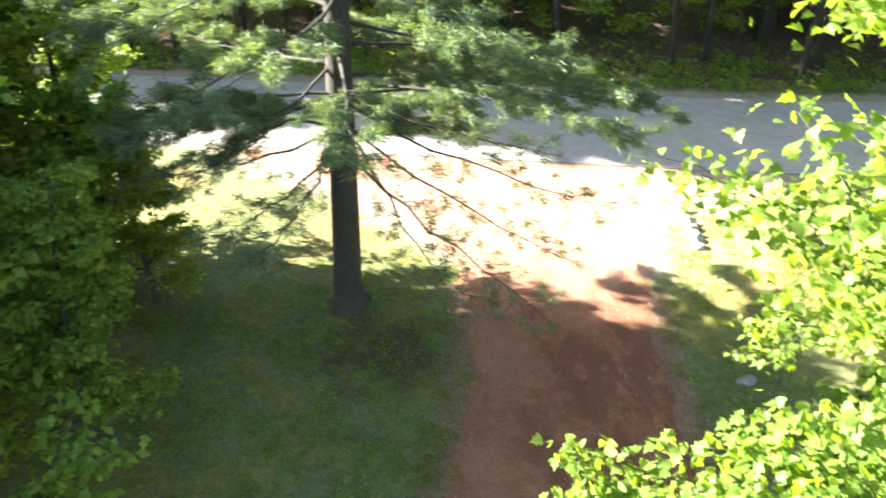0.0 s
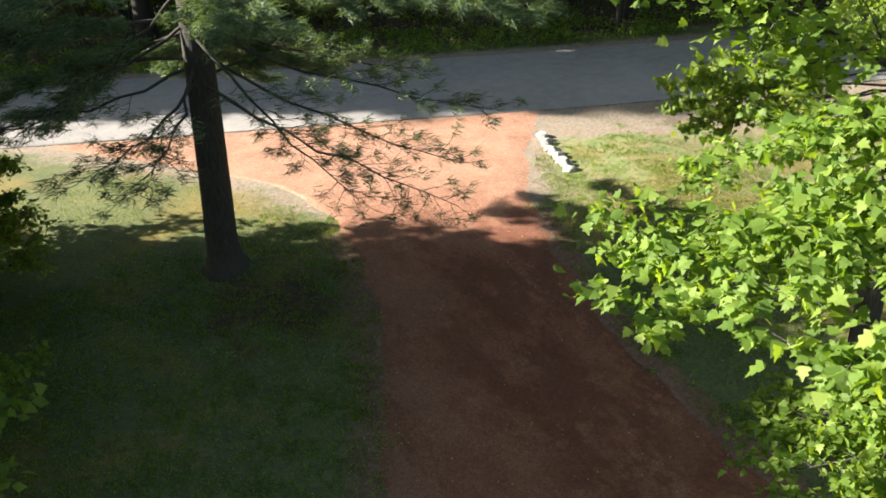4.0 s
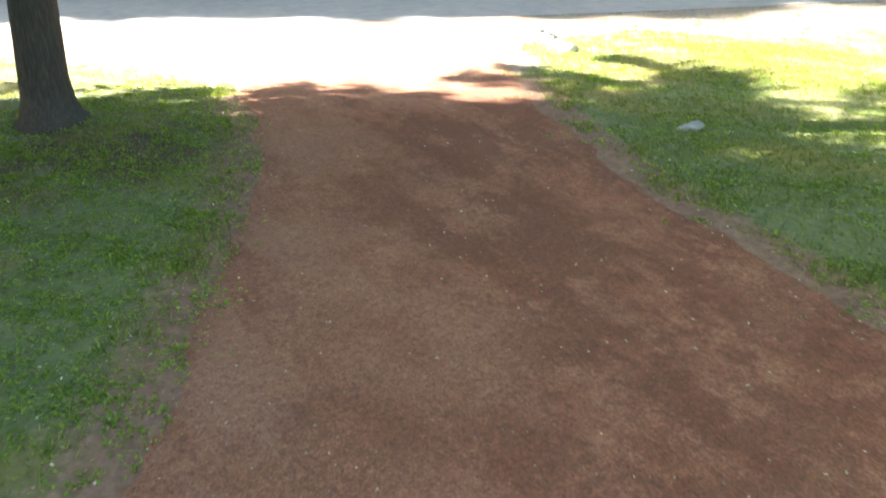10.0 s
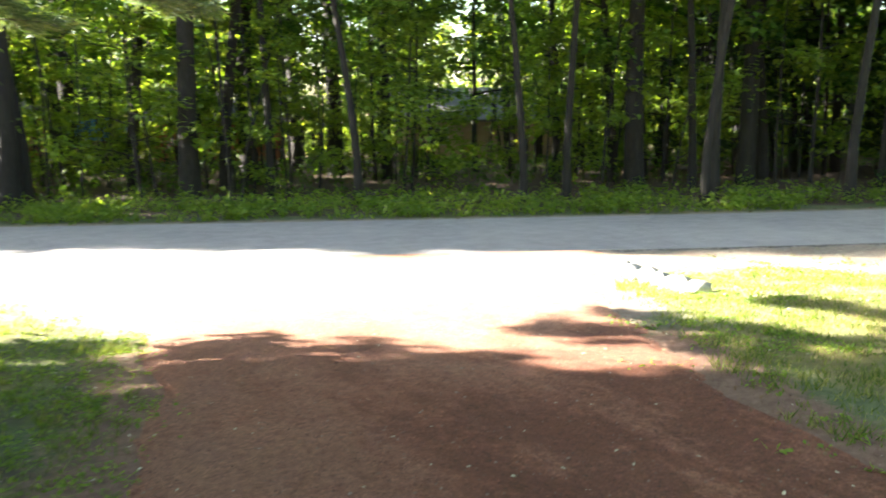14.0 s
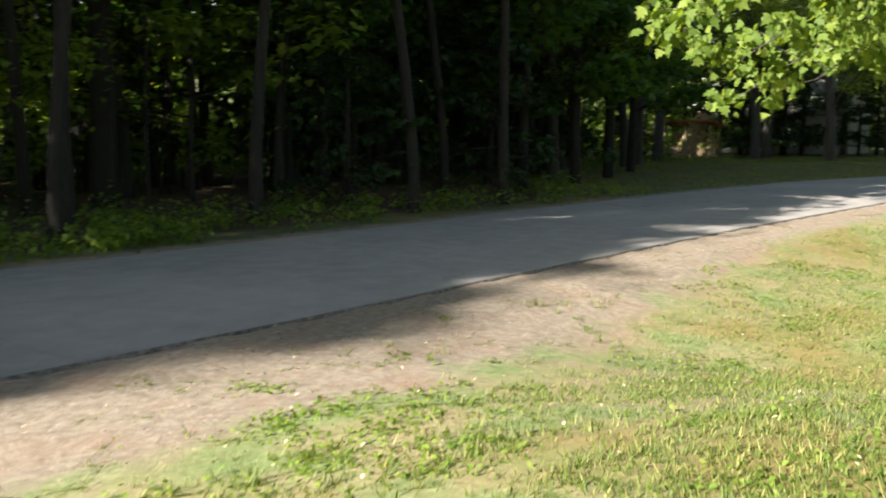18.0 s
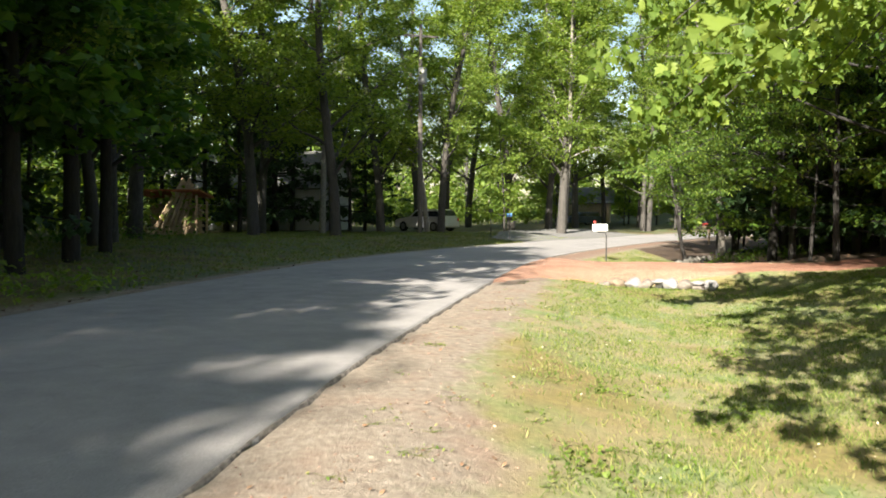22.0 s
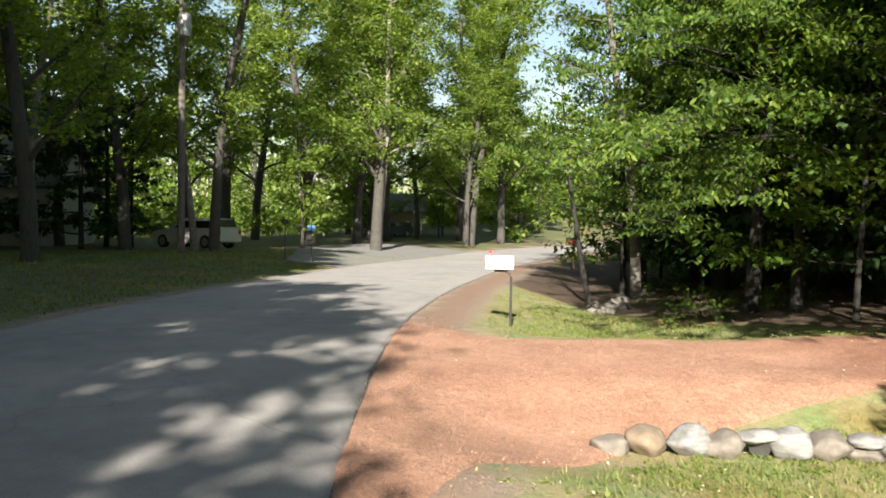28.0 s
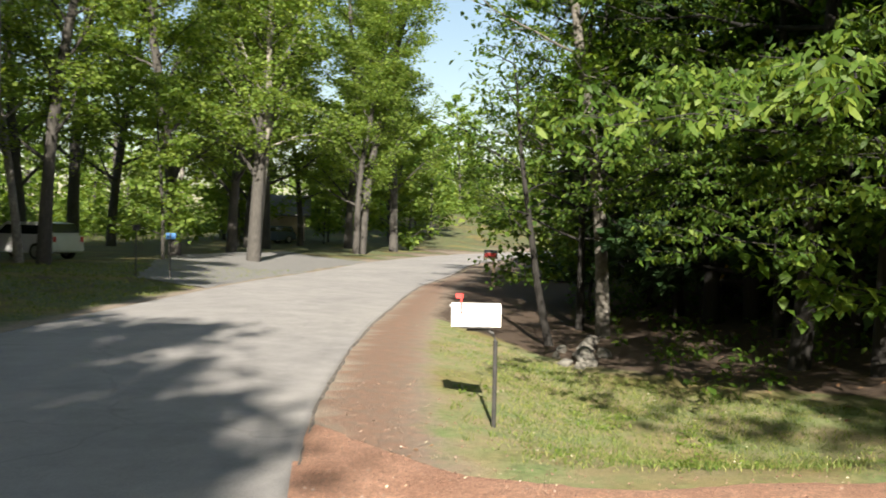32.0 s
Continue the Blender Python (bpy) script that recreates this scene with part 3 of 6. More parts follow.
def white_pine(x, y):
    rg = np.random.default_rng(21)
    wood, green = Soup(), Soup()
    H = 24.0
    trunk = bent(rg, (0, 0, -0.2), (0.03, -0.015, 1.0), H, 12, 0.012)
    f = np.linspace(0, 1, 12)
    rad = 0.36 * (1 - f) ** 0.75 + 0.03
    wood.tube(np.concatenate([[trunk[0] + (0, 0, h) for h in (-0.05, 0.2, 0.34, 0.6, 1.0)], trunk[1:]]), np.r_[0.82, 0.62, 0.5, 0.42, 0.385, rad[1:]], 18, 0.16)
    tufts, ways = [], []
    zs = np.arange(6.6, 23.5, 0.26)
    for n, z in enumerate(zs):
        p = along(trunk, [(z + 0.2) / H])[0]
        ln = 6.4 * (1 - (z - 7) / 18.5) * rg.uniform(0.7, 1.15)
        az = n * 2.4 + rg.uniform(-0.4, 0.4)
        ln *= 1 - 0.5 * max(0.0, 0.58 * np.cos(az) + 0.81 * np.sin(az))
        limb = bent(rg, p, (np.cos(az), np.sin(az), -0.15 if z < 10 else 0.1), ln, 7, 0.09, 0.02)
        wood.tube(limb, np.linspace(0.055, 0.007, 7), 5)
        for j in range(20):
            q = along(limb, [rg.uniform(0.25, 1.0)])[0]
            a2 = az + rg.choice([-1, 1]) * rg.uniform(0.4, 1.1)
            tw = bent(rg, q, (np.cos(a2), np.sin(a2), rg.uniform(-0.25, 0.25)), rg.uniform(0.5, 1.25), 4, 0.16)
            wood.tube(tw, np.linspace(0.012, 0.004, 4), 3)
            tufts.append(along(tw, rg.uniform(0.3, 1.0, 32)) + rg.normal(0, 0.05, (32, 3)))
            ways.append(np.full(32, a2))
    # old lower limbs: most have bare twigs, a few still carry full boughs
    bare = [(4.3, -4.1, 3.3), (5.5, -3.4, 4.0), (3.0, -6.2, 3.6), (1.4, -5.4, 3.8), (-3.6, -1.6, 5.2), (-3.0, -2.2, 4.1), (-3.9, 1.5, 4.1), (-2.2, -4.0, 4.4), (-4.6, 0.2, 4.6), (5.0, -1.2, 4.4)]
    full = [(7.0, -3.0, 6.0), (4.0, 2.4, 3.75), (2.1, 2.8, 3.5), (3.2, 1.2, 4.1), (-2.4, 2.4, 3.6), (0.4, 3.2, 3.9), (-4.4, -1.0, 6.2), (6.2, -0.6, 5.8), (5.4, -4.6, 6.4), (-3.4, 2.6, 4.4)]
    for m, (ex, ey, ez) in enumerate(bare + full):
        dense, top = m >= len(bare), (6.7 if ez > 5 else 5.5) + 0.7 * math.sin(m * 2.3)
        u = np.linspace(0, 1, 9)[:, None]
        limb = np.array([0.15, -0.08, top]) + (np.array([ex, ey, ez]) - (0.15, -0.08, top)) * u + np.array([0, 0, 0.35 if dense else -0.25]) * np.sin(np.pi * u) + rg.normal(0, 0.06, (9, 3)) * np.sin(np.pi * u)
        wood.tube(limb, np.linspace(0.045, 0.006, 9), 5)
        for h in np.linspace(0.3, 1.0, 28 if dense else 34):
            a2 = np.arctan2(ey, ex) + rg.choice([-1, 1]) * rg.uniform(0.3, 1.1)
            tw = bent(rg, along(limb, [h])[0], (np.cos(a2), np.sin(a2), rg.uniform(-0.2, 0.15)), rg.uniform(0.4, 1.0), 5, 0.14)
            wood.tube(tw, np.linspace(0.01, 0.003, 5), 3)
            if not dense:
                for g in (0.4, 0.6, 0.8):
                    a3 = a2 + rg.choice([-1, 1]) * rg.uniform(0.4, 1.0)
                    wood.tube(bent(rg, along(tw, [g])[0], (np.cos(a3), np.sin(a3), rg.uniform(-0.3, 0.2)), rg.uniform(0.15, 0.4), 3, 0.15), [0.005, 0.004, 0.002], 3)
            k = 34 if dense else 5
            tufts.append(along(tw, rg.uniform(0.2 if dense else 0.75, 1.0, k)) + rg.normal(0, 0.04, (k, 3)))
            ways.append(np.full(k, a2))
    t = np.concatenate(tufts)
    w = np.concatenate(ways)
    for rep in range(8):
        leaves(green, rg, t + rg.normal(0, 0.05, t.shape), 0.2, (BLADE, BLADE_T), 0.1, -0.15 + 0.05 * rep, w + rg.normal(0, 0.9, len(w)))
    return tree_thing("pine_tree", "tall white pine with dark furrowed trunk and drooping lower limbs", wood, green, BARK_PINE, NEEDLE, spot(x, y), "pine tree")


white_pine(-8.12, 1.85)


def sprays(rg, wood, green, ends, low, step, lift, per, size, thick=0.07, start=0.45, each=22, layer=0.3, hang=0.45, shape=(MAPLE, MAPLE_T)):
    """Long limbs from the trunk to the given ends, set with leafy twigs."""
    spots = []
    for n, e in enumerate(ends):
        a, b = np.array([0, 0, low + step * e[2]]), np.array(e)
        u = np.linspace(0, 1, 9)[:, None]
        line = a + (b - a) * u + np.array([0, 0, lift]) * np.sin(np.pi * u) + rg.normal(0, 0.1, (9, 3)) * np.sin(np.pi * u)
        wood.tube(line, np.linspace(thick, 0.008, 9), 5)
        for h in np.linspace(start, 1.0, each):
            q = along(line, [h])[0]
            az = np.arctan2(b[1], b[0]) + rg.uniform(-1.3, 1.3)
            tw = bent(rg, q, (np.cos(az), np.sin(az), rg.uniform(-layer, layer)), rg.uniform(0.4, 1.1), 4, 0.2 if layer > 0.2 else 0.12)
            wood.tube(tw, np.linspace(0.008, 0.003, 4), 3)
            spots.append(along(tw, rg.uniform(0.2, 1.0, per)) + rg.normal(0, 0.1, (per, 3)) * (1, 1, layer * 3))
    leaves(green, rg, np.concatenate(spots), size, shape, 0.6 if hang < 0.6 else 0.25, hang)


def trunk_maple(x, y):
    rg = np.random.default_rng(31)
    wood, green = grow(rg, 17, 0.25, 0.37, 5.0, 22, 11, 44, 0.2, (MAPLE, MAPLE_T), flare=0.15)
    ends = [(-2.4, 0.4, 4.8), (-1.6, -1.8, 4.9), (1.0, -2.4, 5.0), (2.4, -1.4, 5.0), (-1.8, 2.4, 4.9), (0.6, 2.8, 5.0), (2.8, 0.8, 4.9)]
    sprays(rg, wood, green, ends, 1.2, 0.95, 0.3, 34, 0.14, 0.04, 0.35, 16, 0.14)
    return tree_thing("maple_tree", "maple with straight grey trunk beside the driveway", wood, green, BARK, LEAF_MAPLE, spot(x, y), "maple tree", "yard maples")


trunk_maple(-0.57, -10.1)


def lawn_maple(x, y):
    rg = np.random.default_rng(32)
    wood, green = grow(rg, 16, 0.25, 0.22, 5.2, 22, 10, 40, 0.2, (MAPLE, MAPLE_T), flare=0.15)
    sprays(rg, wood, green, [(-3.1, 7.5, 2.7), (-3.6, 7.1, 3.4), (-2.4, 7.7, 3.4), (-3.8, 6.4, 2.7), (-1.8, 7.0, 2.9), (-2.6, 6.6, 2.4)], 2.6, 0.7, 0.6, 26, 0.17, 0.05, 0.6, 16, 0.2, 1.0)
    return tree_thing("maple_tree", "maple with pale-based trunk standing on the lawn", wood, green, BARK, LEAF_SPRING, spot(x, y), "maple tree", "yard maples")


lawn_maple(6.2, -9.13)


def driveway_maple(x, y):
    """The spreading maple whose limbs reach over the driveway."""
    rg = np.random.default_rng(33)
    wood, green = grow(rg, 16, 0.30, 0.52, 4.6, 20, 9, 40, 0.16, (MAPLE, MAPLE_T), flare=0.15, lean=(0.02, 0.0), rise=0.35)
    shelf = [(-3.9, 3.3, 4.5), (-4.6, 2.7, 4.6), (-5.3, 2.1, 4.6), (-6.0, 1.4, 4.8), (-6.5, 0.7, 5.0), (-6.6, 0.3, 5.1), (-3.8, 2.4, 4.7), (-4.6, 1.5, 5.0)]
    sprays(rg, wood, green, shelf, 1.8, 0.8, 0.35, 60, 0.112, 0.04, 0.4, 22, 0.12)
    sprays(rg, wood, green, [(-5.4, 0.4, 3.0), (-5.1, -0.4, 3.0), (-4.9, -1.1, 3.2), (-4.5, -0.7, 2.8)], 1.4, 0.6, 0.2, 60, 0.112, 0.03, 0.65, 14, 0.14)
    ends = [(-6.8, 2.6, 7.5), (-6.2, 3.4, 7.3), (-5.6, 4.1, 7.1), (-6.6, 1.4, 7.8), (-5.4, 2.4, 7.9), (-6.2, 0.4, 8.1),
            (-4.6, 3.2, 8.2), (-4.8, 0.0, 9.0), (-4.4, 1.8, 9.6), (-3.4, 3.4, 9.6), (-3.8, 0.8, 10.8), (-3.2, 2.2, 11.6), (-4.9, -1.2, 7.8)]
    sprays(rg, wood, green, ends, 1.4, 0.72, 0.7, 44, 0.135, 0.06, 0.35, 28, 0.16)
    return tree_thing("maple_tree", "spreading maple with dense bright leaves over the driveway", wood, green, BARK, LEAF_MAPLE, spot(x, y), "maple tree", "yard maples")


driveway_maple(-1.5, -15.6)


def low_limb_maple(x, y):
    """The lawn maple whose long low limbs hang over the verge."""
    rg = np.random.default_rng(34)
    wood, green = grow(rg, 21, 0.36, 0.27, 9.0, 28, 11, 40, 0.3, (MAPLE, MAPLE_T), flare=0.15)
    ends = [(-1.8, 10.4, 2.35), (-3.0, 10.5, 2.7), (-4.9, 11.0, 2.9), (-3.6, 8.7, 2.9), (-0.6, 9.4, 2.6), (7.4, 5.0, 2.6), (7.2, 5.5, 2.8), (7.7, 4.4, 3.3), (6.6, 6.2, 3.6), (-0.4, 8.8, 3.0), (-4.4, 8.4, 4.4), (-2.4, 10.6, 5.0), (-6.2, 8.2, 4.8),
            (-0.6, 7.4, 2.7), (2.4, 7.4, 2.9), (4.2, 6.2, 2.9), (5.2, 4.6, 3.0), (6.6, 3.4, 3.2), (-3.0, 6.6, 3.4), (8.2, 4.0, 3.4)]
    sprays(rg, wood, green, ends, 3.4, 0.9, 1.2, 34, 0.15, 0.035, 0.45, 26, 0.3, 1.0)
    return tree_thing("maple_tree", "large lawn maple with long low limbs of bright leaves", wood, green, BARK, LEAF_SPRING, spot(x, y), "maple tree", "yard maples")


low_limb_maple(14.5, -10.5)

# mixed woods: a few kinds, each copied about


def kind(name, label, bark, leaf, seed, *a, **kw):
    wood, green = grow(np.random.default_rng(seed), *a, **kw)
    return tree_thing(name, label, wood, green, bark, leaf, pose(0, 0, -500))


D = (DIAMOND, DIAMOND_T)
KINDS = [
    kind("forest_tree", "slender dark-barked hardwood with a thin green crown", BARK_DARK, LEAF_WOOD, 41, 13, 0.13, 0.2, 2.8, 14, 6, 22, 0.32, D),
    kind("forest_tree", "tall straight hardwood with dark trunk and high crown", BARK_DARK, LEAF_WOOD, 42, 17, 0.21, 0.25, 3.5, 15, 6, 24, 0.36, D),
    kind("forest_tree", "leaning young hardwood with sparse crown", BARK, LEAF_WOOD, 43, 11, 0.07, 0.22, 2.2, 12, 5, 18, 0.29, D, lean=(0.1, 0.05)),
    kind("forest_tree", "small understorey maple with low green sprays", BARK_DARK, LEAF_MAPLE, 44, 6.5, 0.05, 0.08, 2.4, 15, 6, 24, 0.22, D, flat=0.85, rise=0.25, cloud=0.22),
    kind("hemlock_tree", "dark hemlock with low drooping boughs", BARK_DARK, LEAF_HEMLOCK, 46, 14, 0.17, 0.04, 3.2, 32, 6, 15, 0.38, D, flat=0.8, rise=0.05, droop=0.5, cloud=0.2, sag=-0.04),
    kind("forest_tree", "straight hardwood with bare lower trunk and high crown", BARK_DARK, LEAF_WOOD, 47, 15, 0.14, 0.42, 4.0, 16, 6, 22, 0.36, D),
    kind("forest_tree", "thick old hardwood with dark furrowed trunk", BARK_DARK, LEAF_WOOD, 45, 19, 0.33, 0.32, 4.8, 16, 7, 24, 0.38, D),
]
SPRING = [
    kind("broadleaf_tree", "tall hardwood in fresh yellow-green spring leaf", BARK, LEAF_SPRING, 61, 21, 0.27, 0.14, 5.0, 30, 11, 56, 0.21, D, rise=0.8),
    kind("broadleaf_tree", "forked grey-barked hardwood with an airy spring crown", BARK, LEAF_SPRING, 62, 23, 0.30, 0.14, 5.0, 30, 11, 52, 0.21, D, rise=1.1),
    kind("broadleaf_tree", "pale-trunked hardwood with light green leaves", BARK_PALE, LEAF_SPRING, 63, 18, 0.2, 0.22, 4.0, 24, 10, 44, 0.2, D, rise=0.8),
    kind("yard_tree", "broad dense maple shading the yard", BARK, LEAF_MAPLE, 65, 18, 0.3, 0.1, 5.6, 28, 11, 56, 0.42, D),
    kind("broadleaf_tree", "young roadside tree with low yellow-green foliage", BARK, LEAF_SPRING, 64, 9, 0.1, 0.06, 3.0, 18, 7, 24, 0.3, D),
]
# darker forest leaf instead of maple leaf: the shade on these crowns is in the colour
VERGE = kind("roadside_tree", "tall roadside maple leafy from base to top", BARK_DARK, LEAF_WOOD, 69, 19, 0.18, 0.12, 2.9, 34, 8, 30, 0.36, D)
FAR = [
    kind("woodland_tree", "distant hardwood in light green leaf", BARK, LEAF_SPRING, 66, 17, 0.25, 0.1, 5.0, 20, 6, 21, 0.46, D, sides=6),
    kind("woodland_tree", "distant tall hardwood with deep green leaf", BARK, LEAF_MAPLE, 67, 20, 0.27, 0.12, 5.2, 20, 6, 22, 0.5, D, sides=6),
    kind("woodland_tree", "distant young tree leafy to the ground", BARK, LEAF_SPRING, 68, 10, 0.12, 0.03, 3.6, 18, 6, 24, 0.42, D, sides=6),
]
O, B = (OVAL, OVAL_T), (BEECH_LEAF, OVAL_T)
BEECH = [
    kind("beech_tree", "beech with layered sprays of drooping leaves", BARK_DARK, LEAF_BEECH, 71, 11, 0.11, 0.2, 4.0, 26, 10, 46, 0.15, B, flat=0.85, rise=0.18, droop=0.55, cloud=0.16, sag=-0.02),
    kind("beech_tree", "shaded understorey beech with flat leafy sprays", BARK_DARK, LEAF_BEECH, 72, 8, 0.06, 0.1, 3.0, 22, 8, 30, 0.19, D, flat=0.85, rise=0.15, droop=0.5, cloud=0.16),
    kind("hardwood_tree", "tall shaded woodland hardwood", BARK_DARK, LEAF_WOOD, 73, 17, 0.2, 0.08, 4.2, 24, 7, 24, 0.4, D, rise=0.35),
]


PLACED_KINDS = set()


def plant(kind_of, x, y, turn, scale=1.0, group="roadside woods"):
    m = spot(x, y, turn) @ Matrix.Diagonal((scale, scale, scale, 1.0))
    if kind_of.name in PLACED_KINDS:
        t = copy_thing(kind_of, m)
    else:
        PLACED_KINDS.add(kind_of.name)
        t = kind_of
    t.matrix_basis = m
    return tagged(t, group=group)


placed = []


def free_spot(x, y, gap):
    if all((x - a) ** 2 + (y - b) ** 2 > gap * gap for a, b in placed):
        placed.append((x, y))
        return True
    return False


KNOWN = [(18.6, 26.1, 1), (16.65, 13.8, 6), (7.8, 23.1, 1), (7.1, 26.4, 6), (6.0, 34.5, 1), (23.7, 32.3, 1), (24.0, 27.5, 1), (23.9, 20.7, 6),
         (28.5, 13.6, 1), (18.2, 14.4, 1), (2.7, 23.7, 6), (-0.2, 20.3, 6), (-1.4, 23.1, 1), (-5.2, 21.1, 6), (-4.7, 21.5, 1), (12.9, 15.0, 6), (12.6, 24.5, 0), (1.2, 21.5, 1)]
for n, (x, y, kk) in enumerate(KNOWN):
    free_spot(x, y, 0.1)
    plant(KINDS[kk], x, y, n * 67)


def scatter(count, seed, box, rule, choose, gap, group, lo=0.85, hi=1.15):
    """Plants copies at random free places that follow the rule, which is given the distance from the near road edge."""
    rg = np.random.default_rng(seed)
    xy = np.stack([rg.uniform(box[0], box[1], count * 40), rg.uniform(box[2], box[3], count * 40)], -1)
    s = from_road(xy[:, 0], xy[:, 1])
    made = 0
    for (x, y), d in zip(xy, s):
        if made >= count:
            break
        if rule(x, y, d) and free_spot(x, y, gap):
            k = choose(rg, x, y, d)
            plant(k, x, y, rg.uniform(0, 360), rg.uniform(lo, hi), group)
            made += 1


# the dark woods across the road, tallest along its edge
far_at = lambda x, f: (x, float(np.interp(x, far_edge[:, 0], far_edge[:, 1])) + f * 1.08)
for n, x in enumerate(np.arange(-9.0, 26.0, 2.7)):
    px, py = far_at(x + 0.8 * math.sin(n * 2.3), (4.4 if x < 2 else (3.4 if x < 12 else 1.3)) + 0.6 * math.sin(n * 1.7 + 1))
    if abs(px - 16.65) > 1.2 and free_spot(px, py, 0.9):
        plant(KINDS[5], px, py, n * 59.0, (1.0 if px < 2 else (0.9 if px < 12 else 1.05)) + 0.08 * math.sin(n * 3.1), "woods across the road")
for n, (x, f) in enumerate([(14.5, 5.2), (17.8, 7.4), (20.0, 4.6), (22.4, 6.6), (24.6, 3.8), (25.6, 8.4), (19.6, 9.6), (28.0, 5.0), (22.0, 10.2), (29.5, 9.5), (12.0, 8.0), (32.0, 8.2),
                                (30.5, 4.6), (33.0, 7.0), (35.5, 7.6), (37.8, 9.0), (34.6, 10.2), (27.0, 7.2), (41.0, 8.8), (44.0, 10.4), (40.5, 11.5)]):
    px, py = far_at(x, f)
    if free_spot(px, py, 0.9):
        plant(KINDS[5] if x < 29 else SPRING[1], px, py, n * 73.0, 1.02 if x < 29 else 0.72, "woods across the road")


def in_lane(x, y, half):
    """Whether a place lies in the open lane that leads to the outbuilding."""
    return np.abs((x + 4) * 0.866 - (y - 8) * 0.5 - 5.5) < half


def woods_rule(x, y, d):
    f = -d - WIDTH
    if in_lane(x, y, 1.5) or (x > 32 and y < 5.5) or (15 < x < 42 and f < 10 and (int(x * 7) % 5 < 3)):
        return False
    nearest = 5.0 if x < -9 else (3.6 if x < 15 else 3.6)
    return nearest < f < (33 if x < 30 else 44) and x + 0.45 * y < 54


def pick_wood(rg, x, y, d):
    f = -d - WIDTH
    if x < -9 and f < 11:
        return KINDS[rg.choice([2, 3, 3])]
    return KINDS[rg.choice([1, 0, 3, 4] if x > 10 else [0, 1, 2, 3, 3]) if f < 5.5 else rg.choice([0, 0, 1, 2, 2, 3, 3, 6] if x < 13 or f > 12 else [0, 1, 3, 4, 4, 4, 4, 6])]


for n, (x, f) in enumerate([(18.6, 5.6), (21.4, 8.2), (23.6, 11.5), (26.6, 10.5), (31.0, 11.5), (34.0, 10.8), (19.0, 12.5), (24.0, 6.0), (37.0, 9.6)]):
    px, py = far_at(x, f)
    if free_spot(px, py, 0.8):
        plant(KINDS[3 if n in (0, 1, 6) else 4], px, py, n * 41.0, (1.6 if n in (0, 1, 6) else 0.85) + 0.1 * (n % 3), "woods across the road")
for n, (x, f) in enumerate([(20.8, 3.4), (26.0, 3.2), (31.2, 5.6)]):
    px, py = far_at(x, f)
    if free_spot(px, py, 0.7):
        plant(KINDS[4], px, py, n * 67.0, 0.55 + 0.12 * (n % 3), "woods across the road")
for n, (px, py) in enumerate([(13.5, 12.1), (16.9, 10.0)]):
    free_spot(px, py, 0.1)
    plant(KINDS[5], px, py, 31.0 + n * 103.0, 1.12, "woods across the road")
scatter(200, 51, (-48, 50, -12, 80), woods_rule, pick_wood, 1.25, "woods across the road")

# dense maples in the woods opposite, whose shade lies on the road and on the far lawn
for n, (x, f, sc) in enumerate([(21.6, 4.8, 0.9), (25.4, 6.4, 0.95), (23.0, 9.6, 1.0), (27.4, 10.6, 1.0), (30.6, 11.6, 1.0), (34.0, 12.6, 0.95), (37.6, 13.4, 0.95), (29.0, 8.2, 0.9), (33.0, 9.6, 0.85)]):
    px, py = far_at(x, f)
    if free_spot(px, py, 0.6):
        plant(VERGE, px, py, n * 61.0, sc, "woods across the road")
for n, (x, y) in enumerate([(27.5, 6.4), (30.5, 5.2), (33.6, 4.5), (36.8, 4.0), (31.8, 8.4), (35.4, 7.2)]):
    free_spot(x, y, 0.1)
    plant(VERGE, x, y, n * 97.0, 1.0 + 0.06 * (n % 3), "woods across the road")
# young maples holding out green sprays between the trunks
for n, (x, f) in enumerate([(-5.5, 5.6), (-3.4, 8.0), (-1.6, 5.0), (0.8, 7.2), (2.6, 5.4), (4.6, 8.4), (6.4, 6.0), (8.6, 8.8), (10.2, 5.6), (-7.0, 8.6), (3.6, 11.0), (-0.4, 11.4), (7.4, 12.0), (11.4, 6.6), (13.0, 8.6), (14.4, 6.4), (12.2, 11.2), (15.8, 8.2), (9.6, 10.8), (10.8, 13.0)]):
    px, py = far_at(x, f)
    if not in_lane(px, py, 0.9) and free_spot(px, py, 0.6):
        plant(KINDS[3], px, py, n * 47.0, 0.85 + 0.12 * (n % 4), "woods across the road")
# leafy maples that lean over the far verge to the west, added mostly out of view to shade that side of the road
for n in range(11):
    q, p = -46.0 + 2.5 * n, (9.4 if n < 5 else (10.1 if n < 7 else 12.0)) + 0.3 * math.sin(n * 2.1)
    plant(VERGE, 0.579 * p + 0.815 * q, 0.815 * p - 0.579 * q, n * 83.0, (1.15 if n < 5 else 1.0) + 0.08 * math.sin(n * 1.3), "woods across the road")

# the trees that shade the yard, west of the pine
YARD = [(-17.3, -5.8, 0.6), (-17.6, 0.8, 0.8), (-19.2, -10.5, 0.5), (-18.5, -2.0, 0.78), (-18.5, 5.2, 0.62), (-22.5, 2.0, 0.66), (-22.5, 8.8, 0.66), (-23.0, -6.5, 0.66),
        (-20.0, -16.5, 0.62), (-27.0, 5.0, 0.7), (-28.0, -2.0, 0.7), (-15.6, 7.7, 0.5), (-17.8, -9.8, 0.4), (-14.6, 5.4, 0.5), (-20.5, 1.0, 0.62), (-25.0, -1.5, 0.75), (-18.5, -6.0, 0.66), (-14.6, -1.6, 0.36), (-13.2, 3.5, 0.32), (-19.8, 7.6, 0.58), (-24.4, 11.8, 0.66), (-27.0, 8.2, 0.72), (-21.6, 5.0, 0.64), (-18.0, 2.6, 0.66), (-30.0, 13.0, 0.7)]
